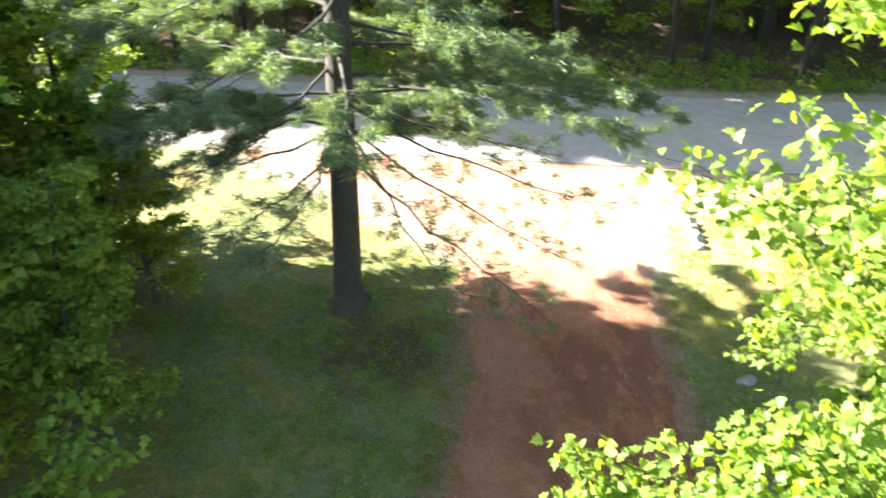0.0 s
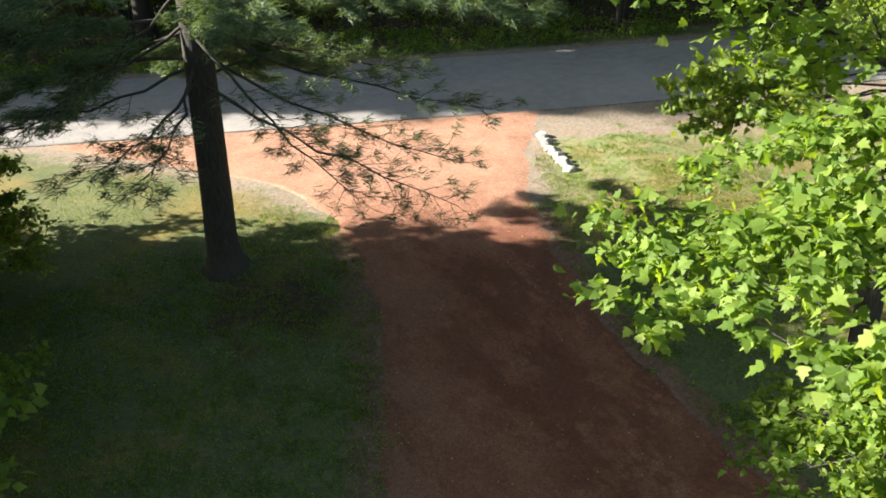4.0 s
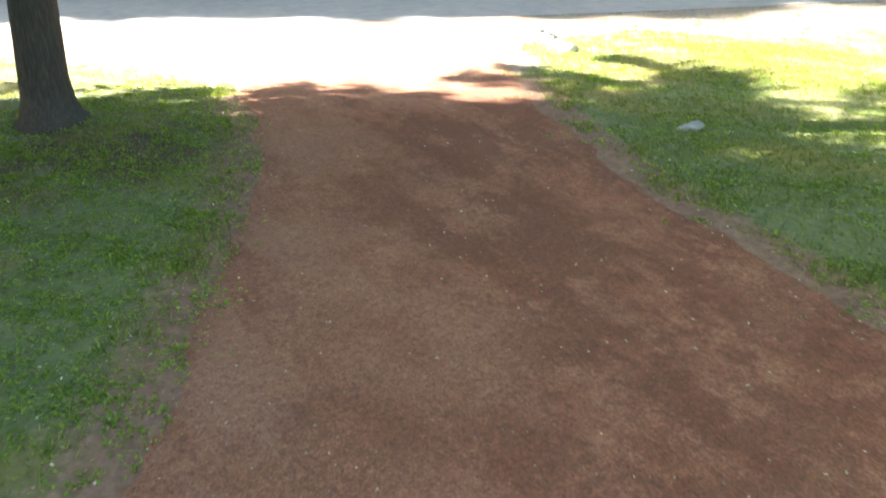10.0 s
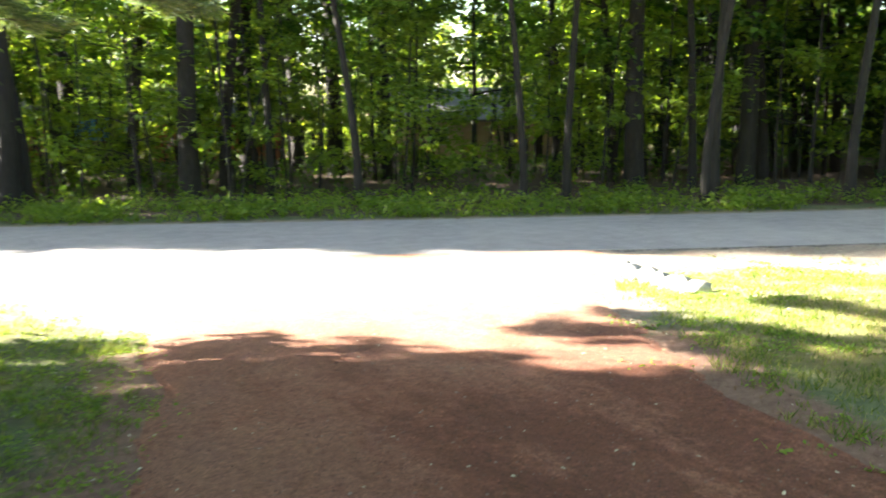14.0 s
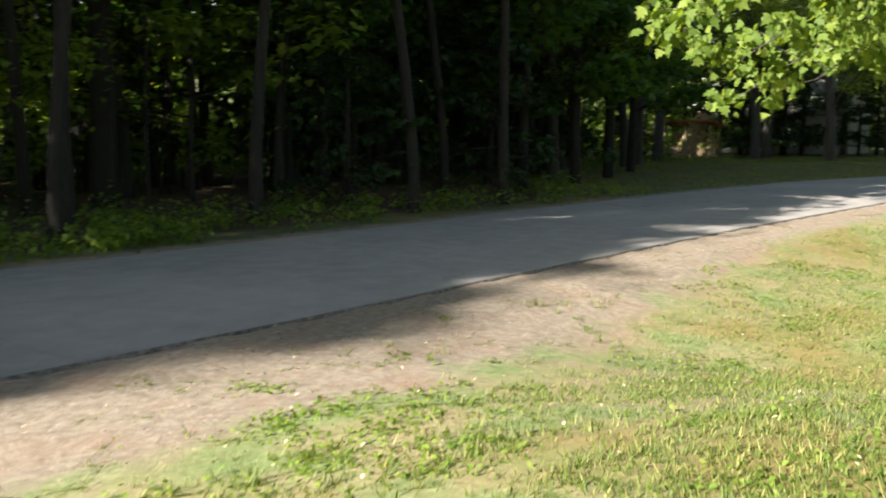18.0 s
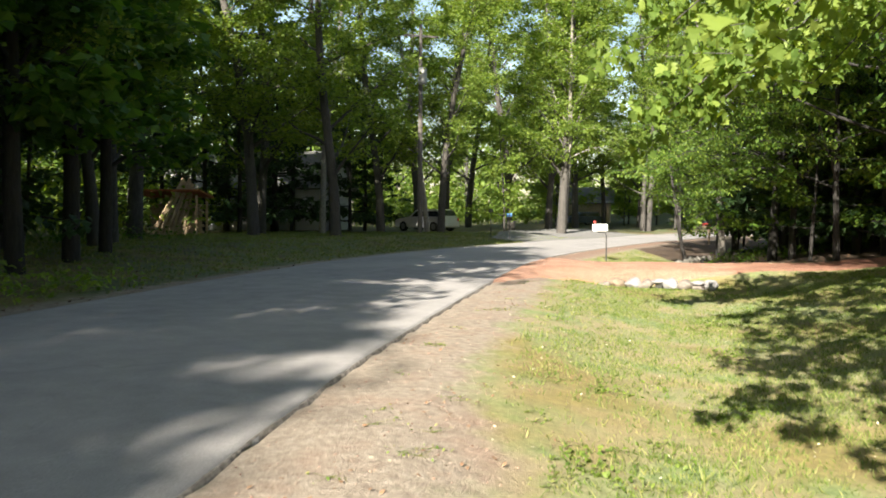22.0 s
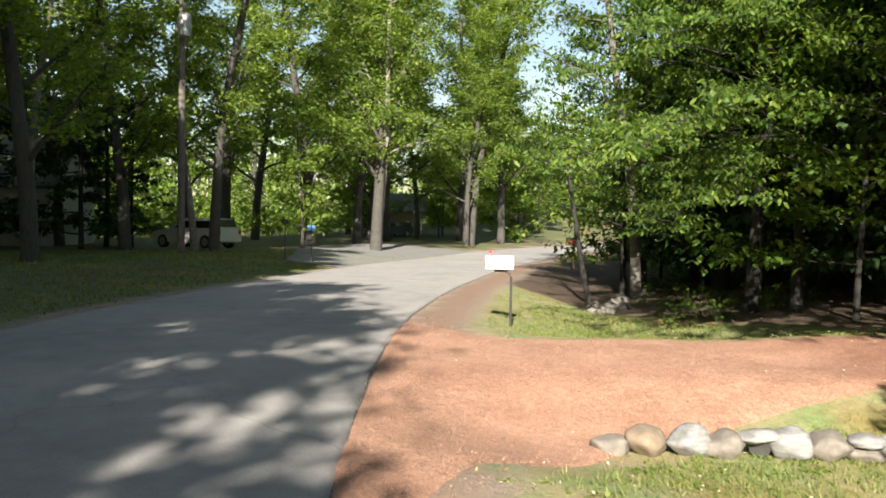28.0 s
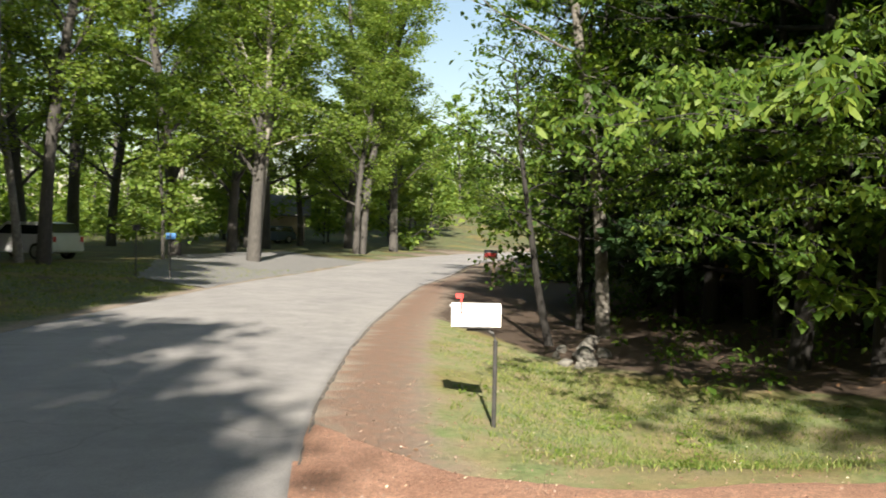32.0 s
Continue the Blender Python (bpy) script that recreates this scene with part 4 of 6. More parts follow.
for n, (x, y, sc) in enumerate(YARD):
    plant(SPRING[3], x, y, n * 77.0, sc, "trees west of the driveway")

# lawn trees and woods past the bend
def on_hill(x, y):
    """The open grassy slope beyond the bend."""
    return ((x - 110) * 0.76 - (y + 76) * 0.65 < 14) & (np.abs((x - 110) * 0.65 + (y + 76) * 0.76) < 7.5) & (x > 92)


BEND = [(85.0, -39.5, 1, 1.15), (79.0, -27.0, 0, 1.1), (88.0, -33.5, 0, 1.2), (55.5, -1.3, 1, 1.0), (54.5, -5.3, 0, 1.0), (63.0, -5.8, 2, 1.0), (64.9, -13.7, 1, 0.85), (66.4, -13.2, 2, 0.9), (71.0, -24.7, 1, 1.1), (72.0, -25.3, 2, 1.1),
        (74.1, -21.9, 0, 1.15), (80.0, -16.0, 0, 1.1), (69.0, -19.5, 4, 0.9), (82.4, -29.9, 1, 1.1), (90.0, -33.0, 0, 1.1), (60.5, -2.0, 0, 1.0), (95.9, -40.4, 0, 1.0), (98.0, -30.4, 2, 1.0), (88.0, -27.0, 2, 0.9), (84.0, -38.5, 0, 0.9), (50.0, 4.0, 1, 1.0), (55.5, 4.5, 0, 1.1), (49.0, 10.0, 1, 1.1), (57.0, 11.0, 0, 1.2), (66.0, -10.0, 0, 1.05), (74.0, -8.0, 1, 1.15),
        (86.0, -20.0, 1, 1.2), (92.0, -24.0, 0, 1.2), (91.0, -42.0, 0, 1.25), (90.5, -46.0, 1, 1.15), (104.5, -55.0, 0, 1.2)]
for n, (x, y, kk, sc) in enumerate(BEND):
    free_spot(x, y, 0.1)
    plant(SPRING[kk], x, y, n * 53.0, sc, "trees on the far lawn")
scatter(135, 52, (46, 170, -170, 80), lambda x, y, d: (-d - WIDTH > 19 + 0.08 * (x - 48) or (x > 92 and -d - WIDTH > 5)) and -d < 95 and not on_hill(x, y),
        lambda rg, x, y, d: FAR[rg.choice([0, 0, 1, 2, 2])], 2.6, "woods behind the far lawn", 0.85, 1.25)
# the shaded wood on the near side, and the woods inside the bend
EDGE_ROW = [(33.0, -17.4, 0), (35.2, -18.2, 1), (37.2, -19.0, 0), (38.6, -21.0, 1), (40.6, -21.8, 0), (46.0, -22.6, 0), (47.8, -24.0, 1), (28.6, -17.8, 1), (26.0, -18.4, 0), (23.4, -18.6, 1), (49.5, -25.5, 1), (51.5, -28.5, 1)]
for n, (x, y, kk) in enumerate(EDGE_ROW):
    free_spot(x, y, 0.1)
    plant(BEECH[kk], x, y, n * 71.0, 0.95 + 0.1 * (n % 3), "shaded wood beside the road")
# hemlocks mixed in for their dark leaf, which stands in for the interior's shade
scatter(85, 53, (20, 62, -58, -18), lambda x, y, d: d > 7.0 and y < -19.5 - 0.12 * abs(x - 38) and (abs(x - (32.2 + 0.25 * (y + 14))) > 2.2), lambda rg, x, y, d: [BEECH[1], BEECH[2], KINDS[4], KINDS[4]][rg.choice(4)], 1.6, "shaded wood beside the road", 0.9, 1.2)
scatter(60, 55, (58, 170, -160, -34), lambda x, y, d: 3.2 < d < 45, lambda rg, x, y, d: (FAR[2] if d < 7 else FAR[rg.choice([0, 1, 2])]), 2.6, "woods inside the bend")
plant(BEECH[0], 45.8, -21.6, 40, 0.9, "shaded wood beside the road")
# big beeches added up-sun of the wood's edge to keep it in shade
for n, (x, y) in enumerate([(27.2, -14.6), (28.5, -17.3), (25.0, -15.6)]):
    free_spot(x, y, 0.1)
    plant(BEECH[0], x, y, n * 97.0, 1.35, "shaded wood beside the road")
# more dark hemlocks added as a backing that paints the wood's interior dark
for n, (x, y) in enumerate([(34.5, -20.6), (37.0, -21.6), (39.6, -23.0), (42.4, -23.6), (45.2, -24.6), (47.6, -26.4), (36.0, -24.0), (41.0, -26.0), (44.0, -27.6), (50.0, -29.0), (38.4, -27.0), (52.6, -32.0), (26.5, -21.5), (47.0, -30.5)]):
    if free_spot(x, y, 0.7):
        plant(KINDS[4], x, y, n * 83.0, 0.8 + 0.08 * (n % 4), "shaded wood beside the road")

for n, (x, y, sc) in enumerate([(67.5, -3.5, 0.9), (69.0, -8.5, 0.8), (65.0, 1.0, 1.0), (71.5, -0.5, 1.1), (64.0, 6.0, 1.0), (56.5, 7.0, 1.1), (73.0, -11.5, 0.6), (68.0, 3.5, 1.0)]):
    plant(KINDS[4], x, y, n * 61.0, sc, "evergreens before the white house")
scatter(26, 56, (62, 92, -14, 24), lambda x, y, d: -d - WIDTH > 14, lambda rg, x, y, d: KINDS[rg.choice([4, 4, 3])], 2.0, "evergreens before the white house", 0.7, 1.1)

# the beech whose long level sprays hang over the second driveway


def overhanging_beech(x, y):
    rg = np.random.default_rng(83)
    wood, green = grow(rg, 15, 0.17, 0.35, 4.6, 24, 10, 34, 0.14, B, flat=0.85, rise=0.2, droop=0.5, cloud=0.16)
    low = [(-6.3, 7.5, 3.4), (-5.0, 7.8, 3.0), (-3.9, 7.6, 2.9), (-2.5, 7.4, 3.1), (-0.8, 5.1, 2.9), (-2.8, 5.2, 1.9), (-0.6, 3.5, 1.8), (1.0, 2.2, 2.4), (3.8, 1.5, 2.3), (-4.6, 5.6, 2.3)]
    sprays(rg, wood, green, low, 1.6, 0.75, 0.5, 30, 0.12, 0.035, 0.4, 26, 0.1, 0.8, B)
    high = [(-5.6, 6.4, 4.8), (-3.4, 6.6, 5.0), (-1.2, 6.2, 4.6), (-4.4, 5.0, 6.4), (-1.0, 5.4, 6.6), (-2.6, 4.2, 8.0), (0.4, 4.6, 8.4)]
    sprays(rg, wood, green, high, 2.0, 0.8, 0.5, 30, 0.125, 0.045, 0.35, 28, 0.12, 0.8, B)
    return tree_thing("beech_tree", "beech with long level sprays hanging over the dirt driveway", wood, green, BARK_DARK, LEAF_BEECH, spot(x, y), "beech tree", "shaded wood beside the road")


overhanging_beech(38.6, -19.2)

# the pale trunk and the thin crooked tree at the edge of that wood
w, g = grow(np.random.default_rng(81), 15, 0.16, 0.28, 3.2, 20, 8, 28, 0.17, O, flat=0.8, rise=0.3)
tree_thing("birch_tree", "straight pale-barked tree at the dark edge of the wood", w, g, BARK_BEECH, LEAF_BEECH, spot(44.4, -20.9), "birch tree")
w, g = grow(np.random.default_rng(82), 6, 0.09, 0.35, 2.0, 9, 5, 18, 0.15, O, flat=0.8, lean=(0.1, 0.15))
tree_thing("sapling", "thin crooked sapling beside the pale trunk", w, g, BARK_DARK, LEAF_BEECH, spot(43.9, -18.8), "tree")


# ---- far woods, undergrowth ----
def far_woods():
    rg = np.random.default_rng(91)
    wood, green = Soup(), Soup()
    ring = []
    for n in range(640):
        u = rg.uniform(0, 1)
        k = int(u * (len(EDGE) - 1))
        side = rg.choice([1, 1, 1, -1])
        off = WIDTH + rg.uniform(46, 85) if side > 0 else -rg.uniform(34, 80)
        p = EDGE[k] + LEFT[k] * off
        if abs(from_road(np.array([p[0]]), np.array([p[1]]))[0] + WIDTH / 2) < 28 or (side < 0 and p[0] < 12):
            continue
        ring.append((p[0], p[1]))
    for x, y in ring:
        h = rg.uniform(10, 16)
        z = land1(x, y)
        wood.tube(bent(rg, (x, y, z - 0.2), (rg.normal(0, 0.04), rg.normal(0, 0.04), 1), h, 4, 0.03), [0.2, 0.17, 0.12, 0.04], 5)
        c = rg.normal(0, 1, (130, 3))
        c *= (rg.uniform(0.5, 1, 130) / np.linalg.norm(c, axis=1))[:, None]
        c = c * (2.8, 2.8, h * 0.5) + (x, y, z + h * 0.52)
        leaves(green, rg, c, 0.95, D, 0.3, 0.2)
    a = tagged(new("far_woods", wood.mesh("far_woods", [BARK_DARK], True)), "distant ring of tall woodland trunks", "woods", kind="stuff")
    b = new("foliage", green.mesh("foliage", [LEAF_SPRING]))
    b.parent = a


far_woods()


def undergrowth(name, label, seed, count, box, rule, height, size, leaf, per=9, shape=D):
    """Low leafy plants, each a bunch of leaves on short stems."""
    rg = np.random.default_rng(seed)
    xy = np.stack([rg.uniform(box[0], box[1], count * 8), rg.uniform(box[2], box[3], count * 8)], -1)
    s = from_road(xy[:, 0], xy[:, 1])
    keep = rule(xy[:, 0], xy[:, 1], s, rg)
    xy = xy[keep][:count]
    z = land(xy[:, 0], xy[:, 1])
    h = height * rg.uniform(0.35, 1.0, len(xy))
    base = np.repeat(np.c_[xy, z], per, 0)
    up = np.repeat(h, per) * rg.uniform(0.25, 1.0, len(base))
    pts = base + np.c_[rg.normal(0, 0.13, (len(base), 2)) * (0.6 + np.repeat(h, per)[:, None]), up]
    green = Soup()
    leaves(green, rg, pts, size, shape, 0.65, 0.3)
    n = len(pts)
    v = np.stack([base + [0.006, 0, 0], base - [0.006, 0, 0], pts], 1).reshape(-1, 3)
    green.add(v, t=np.arange(3 * n).reshape(-1, 3))
    return tagged(new(name, green.mesh(name, [leaf])), label, "undergrowth", kind="stuff")


def patchy(x, y, scale, cut, seed=0.0):
    v = np.sin(x * scale + seed) * np.sin(y * scale * 1.3 + 1.7 * seed) + 0.6 * np.sin(x * scale * 2.7 + y * scale * 2.1 + seed)
    return v > cut


undergrowth("verge_plants", "low broad-leaved plants along the far road verge", 101, 7500, (-30, 50, -10, 32),
            lambda x, y, s, r: (-s - WIDTH > 0.7) & (-s - WIDTH < 4.6) & (r.random(len(x)) < np.where(-s - WIDTH < 3.2, 0.9, 0.3)) & patchy(x, y, 0.9, -0.6) & (r.random(len(x)) < np.where(x < 16, 1.0, np.where(x < 30, 0.35, 0.0))),
            0.6, 0.14, LEAF_MAPLE, 9, O)
undergrowth("forest_floor_plants", "scattered seedlings on the forest floor", 102, 2600, (-40, 50, -5, 55),
            lambda x, y, s, r: (-s - WIDTH > np.where(x < 16, 4, 9)) & (-s - WIDTH < 26), 0.9, 0.16, LEAF_WOOD, 8)
undergrowth("forest_shrubs", "tall shrubs closing the view deep in the woods", 104, 1500, (-60, 60, -5, 85),
            lambda x, y, s, r: (-s - WIDTH > np.where(x < 25, 30, 15)) & (-s - WIDTH < 50) & ~in_lane(x, y, 2.4), 3.6, 0.42, LEAF_SPRING, 34)
undergrowth("far_thicket", "leafy thicket closing the far side of the lawn", 105, 1300, (44, 150, -110, 50),
            lambda x, y, s, r: (-s - WIDTH > 21) & (-s - WIDTH < 60) & ~on_hill(x, y), 4.5, 0.55, LEAF_SPRING, 34)
undergrowth("bend_thicket", "leafy thicket inside the bend", 106, 900, (55, 150, -150, -30),
            lambda x, y, s, r: (s > 6) & (s < 34), 4.0, 0.5, LEAF_SPRING, 34)
undergrowth("wood_edge_plants", "seedlings in the shade at the edge of the wood", 103, 500, (38, 60, -42, -12),
            lambda x, y, s, r: (s > 5) & (s < 14), 0.5, 0.14, LEAF_BEECH, 8, O)


def young_stems():
    """Thin pole trees and saplings crowding the woods, with a few level sprays of leaves."""
    rg = np.random.default_rng(93)
    wood, green = Soup(), Soup()
    xy = np.stack([rg.uniform(-22, 24, 2600), rg.uniform(4, 46, 2600)], -1)
    f = -from_road(xy[:, 0], xy[:, 1]) - WIDTH
    xy = xy[(f > 3.2) & (f < 29) & ~in_lane(xy[:, 0], xy[:, 1], 1.0)][:330]
    for x, y in xy:
        h, r = rg.uniform(4.5, 9.5), rg.uniform(0.018, 0.06)
        line = bent(rg, (x, y, land1(x, y) - 0.1), (rg.normal(0, 0.06), rg.normal(0, 0.06), 1), h, 6, 0.05)
        wood.tube(line, np.linspace(r, r * 0.3, 6), 5)
        for k in range(5):
            q = along(line, [rg.uniform(0.25, 1.0)])[0]
            p = q + rg.normal(0, 1, (11, 3)) * (0.55, 0.55, 0.07)
            leaves(green, rg, p, 0.2, D, 0.85, 0.3)
    a = tagged(new("young_trees", wood.mesh("young_trees", [BARK_DARK], True)), "crowd of thin dark pole trees in the woods", "saplings", kind="stuff")
    b = new("foliage", green.mesh("foliage", [LEAF_MAPLE]))
    b.parent = a


young_stems()
for n, (x, y, sc) in enumerate([(101.5, -36.5, 1.0), (101.0, -49.5, 1.0), (99.5, -44.6, 0.8), (103.0, -47.0, 1.0), (95.0, -34.5, 0.9)]):
    plant(SPRING[4], x, y, n * 49.0, sc, "trees on the far lawn")

# ---- things ----
WHITE = plain("white_enamel", [(0.3, (0.72, 0.72, 0.70)), (0.7, (0.82, 0.82, 0.80))], 8, 0.45)
RED_PAINT = plain("red_paint", [(0.3, (0.45, 0.03, 0.025)), (0.7, (0.58, 0.05, 0.04))], 12, 0.45)
BLACK = plain("black_metal", [(0.3, (0.02, 0.02, 0.02)), (0.7, (0.05, 0.048, 0.045))], 14, 0.5)
STEEL = plain("dull_steel", [(0.3, (0.22, 0.22, 0.22)), (0.7, (0.36, 0.36, 0.36))], 14, 0.45, 0.7)
LUMBER = plain("weathered_lumber", [(0.3, (0.30, 0.20, 0.12)), (0.7, (0.52, 0.40, 0.28))], 5, 0.8, 0, 0.3, (1, 1, 12))
POLE_WOOD = plain("creosoted_pole", [(0.3, (0.075, 0.066, 0.058)), (0.7, (0.15, 0.135, 0.12))], 6, 0.9, 0, 0.3, (8, 8, 0.6))
SIDING_BROWN = plain("tan_siding", [(0.3, (0.48, 0.31, 0.20)), (0.7, (0.62, 0.44, 0.31))], 3, 0.8)
SIDING_TAN = plain("pale_tan_siding", [(0.3, (0.40, 0.33, 0.24)), (0.7, (0.52, 0.45, 0.34))], 3, 0.8)
SIDING_WHITE = plain("white_siding", [(0.3, (0.46, 0.48, 0.50)), (0.7, (0.58, 0.60, 0.62))], 3, 0.7)
SIDING_RUST = plain("rust_red_siding", [(0.3, (0.30, 0.085, 0.04)), (0.7, (0.42, 0.13, 0.06))], 3, 0.8)
ROOFING = plain("grey_shingle", [(0.3, (0.16, 0.155, 0.15)), (0.7, (0.26, 0.25, 0.24))], 4, 0.9, 0, 0.4)
BLUE = plain("blue_tarp", [(0.3, (0.06, 0.20, 0.50)), (0.7, (0.12, 0.34, 0.70))], 3, 0.5)
YELLOW = plain("yellow_plastic", [(0.3, (0.65, 0.45, 0.03)), (0.7, (0.78, 0.56, 0.05))], 6, 0.5)
RUBBER = plain("tyre_rubber", [(0.3, (0.015, 0.015, 0.015)), (0.7, (0.035, 0.035, 0.035))], 20, 0.85)
SILVER = plain("silver_car_paint", [(0.3, (0.55, 0.56, 0.57)), (0.7, (0.64, 0.65, 0.66))], 2, 0.3, 0.35)
NAVY = plain("dark_blue_car_paint", [(0.3, (0.03, 0.05, 0.09)), (0.7, (0.05, 0.08, 0.14))], 2, 0.3, 0.3)
GRAVEL = plain("pale_gravel", [(0.25, (0.10, 0.098, 0.096)), (0.5, (0.175, 0.17, 0.165)), (0.75, (0.27, 0.26, 0.25))], 14, 0.95, 0, 0.5)
DARK_GLASS, _nt, _b = material("dark_window_glass", 0.06)
_b.inputs["Base Color"].default_value = (0.02, 0.025, 0.03, 1)
LAMP_RED = plain("red_lens", [(0.3, (0.4, 0.02, 0.02)), (0.7, (0.5, 0.03, 0.03))], 10, 0.3)


def box(bm, size, at=(0, 0, 0), bevel=0.0, turn=None):
    made = bmesh.ops.create_cube(bm, size=1.0)["verts"]
    bmesh.ops.scale(bm, vec=size, verts=made)
    if bevel:
        edges = list({e for v in made for e in v.link_edges})
        made = [v for v in bmesh.ops.bevel(bm, geom=edges, offset=bevel, segments=2, affect="EDGES")["verts"]]
    if turn is not None:
        bmesh.ops.rotate(bm, cent=(0, 0, 0), matrix=turn.to_3x3(), verts=made)
    bmesh.ops.translate(bm, vec=at, verts=made)
    return bm


def boxes(*specs):
    bm = bmesh.new()
    for s in specs:
        box(bm, *s)
    return bm


def lathe(profile, n=16, axis="z"):
    bm = bmesh.new()
    rings = []
    for r, z in profile:
        rings.append([bm.verts.new((r * math.cos(2 * math.pi * k / n), r * math.sin(2 * math.pi * k / n), z)) for k in range(n)])
    for a, b in zip(rings, rings[1:]):
        for k in range(n):
            bm.faces.new((a[k], a[(k + 1) % n], b[(k + 1) % n], b[k]))
    bm.faces.new(rings[0][::-1])
    bm.faces.new(rings[-1])
    if axis == "y":
        bmesh.ops.rotate(bm, cent=(0, 0, 0), matrix=Matrix.Rotation(math.pi / 2, 3, "X"), verts=bm.verts)
    return bm


def prism(outline, depth, y0=0.0):
    """An outline in x and z pushed along y."""
    bm = bmesh.new()
    a = [bm.verts.new((x, y0, z)) for x, z in outline]
    b = [bm.verts.new((x, y0 + depth, z)) for x, z in outline]
    n = len(a)
    for k in range(n):
        bm.faces.new((a[k], a[(k + 1) % n], b[(k + 1) % n], b[k]))
    bm.faces.new(a[::-1])
    bm.faces.new(b)
    bmesh.ops.recalc_face_normals(bm, faces=bm.faces)
    return bm


def pipe(points, r, n=8):
    s = Soup()
    pts = np.array(points, float)
    s.tube(pts, np.full(len(pts), r), n)
    bm = bmesh.new()
    vs = [bm.verts.new(v) for v in np.concatenate(s.v)]
    for q in np.concatenate(s.q):
        bm.faces.new([vs[i] for i in q])
    bm.faces.new(vs[:n][::-1])
    bm.faces.new(vs[-n:])
    return bm


def mailbox_shell(length, width, height):
    """A tunnel-topped box along x."""
    out = [(-width / 2, 0), (width / 2, 0)] + [(width / 2 * math.cos(a), height - width / 2 + width / 2 * math.sin(a)) for a in np.linspace(0, math.pi, 11)]
    bm = prism(out, length, -length / 2)
    bmesh.ops.rotate(bm, cent=(0, 0, 0), matrix=Matrix.Rotation(math.pi / 2, 3, "Z"), verts=bm.verts)
    return bm


def white_mailbox(x, y, face):
    t = thing("mailbox", "white mailbox with raised red flag on a bent black steel post", "mailbox", spot(x, y, face))
    part("post", pipe([(0, 0, -0.2), (0, 0, 0.75), (0.0, 0, 0.88), (0.03, 0, 0.96), (0.09, 0, 1.0), (0.3, 0, 1.005)], 0.024, 10), BLACK, t)
    part("bracket", boxes(((0.34, 0.15, 0.018), (0.2, 0, 1.025), 0.004)), BLACK, t)
    body = part("box", mailbox_shell(0.49, 0.19, 0.235), WHITE, t)
    body.location = (0.2, 0, 1.036)
    door = part("door", prism([(-0.097, -0.004), (0.097, -0.004)] + [(0.097 * math.cos(a), 0.1415 + 0.097 * math.sin(a)) for a in np.linspace(0, math.pi, 11)], 0.012), WHITE, t)
    door.location, door.rotation_euler = (0.458, 0, 1.036), (0, 0, radians(90))
    part("handle", boxes(((0.02, 0.03, 0.025), (0.47, 0, 1.24), 0.004)), STEEL, t, "small metal door pull")
    part("flag", boxes(((0.016, 0.006, 0.2), (0.36, 0.101, 1.26)), ((0.075, 0.006, 0.05), (0.38, 0.101, 1.345))), RED_PAINT, t, "red signal flag, raised")
    return t


white_mailbox(37.62, -11.93, 53)


def red_mailbox(x, y, face):
    t = thing("mailbox", "red and black mailbox on a wooden post with side arm", "mailbox", spot(x, y, face))
    part("post", boxes(((0.1, 0.1, 1.3), (0, 0, 0.5), 0.008)), LUMBER, t)
    part("arm", boxes(((0.55, 0.09, 0.09), (-0.12, 0, 1.1), 0.008)), LUMBER, t)
    b = part("box", mailbox_shell(0.5, 0.24, 0.26), BLACK, t)
    b.location = (-0.12, 0, 1.148)
    part("panel", boxes(((0.44, 0.012, 0.13), (-0.12, -0.126, 1.22), 0.003)), RED_PAINT, t, "red painted side panel")
    return t


red_mailbox(56.8, -28.15, 225)

# stones


def stone(name, seed, size, at, turn, parent=None, label="", category="", group="", tilt=10, keep=0.24):
    rg = random.Random(seed)
    bm = bmesh.new()
    bmesh.ops.create_icosphere(bm, subdivisions=3, radius=0.5)
    o = Vector((rg.uniform(-9, 9), rg.uniform(-9, 9), rg.uniform(-9, 9)))
    cuts = [(Vector((rg.gauss(0, 1), rg.gauss(0, 1), rg.gauss(0, 0.8))).normalized(), rg.uniform(keep, keep + 0.14)) for _ in range(13)]
    for v in bm.verts:
        d = v.co.normalized()
        q = d * 0.5 * (1.0 + 0.25 * noise.noise(d * 1.3 + o))
        for n, far in cuts:
            over = q.dot(n) - far
            if over > 0:
                q = q - n * over
        q = q * (1.0 + 0.05 * noise.noise(d * 6.0 + o))
        v.co = Vector((q.x * size[0], q.y * size[1], q.z * size[2])) * 1.22
    for f in bm.faces:
        f.smooth = True
    me = bpy.data.meshes.new(name)
    bm.to_mesh(me)
    bm.free()
    me.materials.append(STONES[seed % len(STONES)])
    ob = new(name, me)
    ob.matrix_basis = pose(*at, rg.uniform(-tilt, tilt), rg.uniform(-tilt, tilt), turn)
    if parent:
        ob.parent = parent
    return tagged(ob, label, category, group)


STONES = [STONE,
          plain("tan_stone", [(0.25, (0.13, 0.10, 0.07)), (0.5, (0.22, 0.17, 0.12)), (0.8, (0.32, 0.265, 0.20))], 4.0, 0.85, 0, 0.5),
          plain("grey_veined_stone", [(0.25, (0.13, 0.125, 0.125)), (0.5, (0.22, 0.215, 0.215)), (0.8, (0.36, 0.34, 0.32))], 7.0, 0.8, 0, 0.5, (1, 1, 4))]

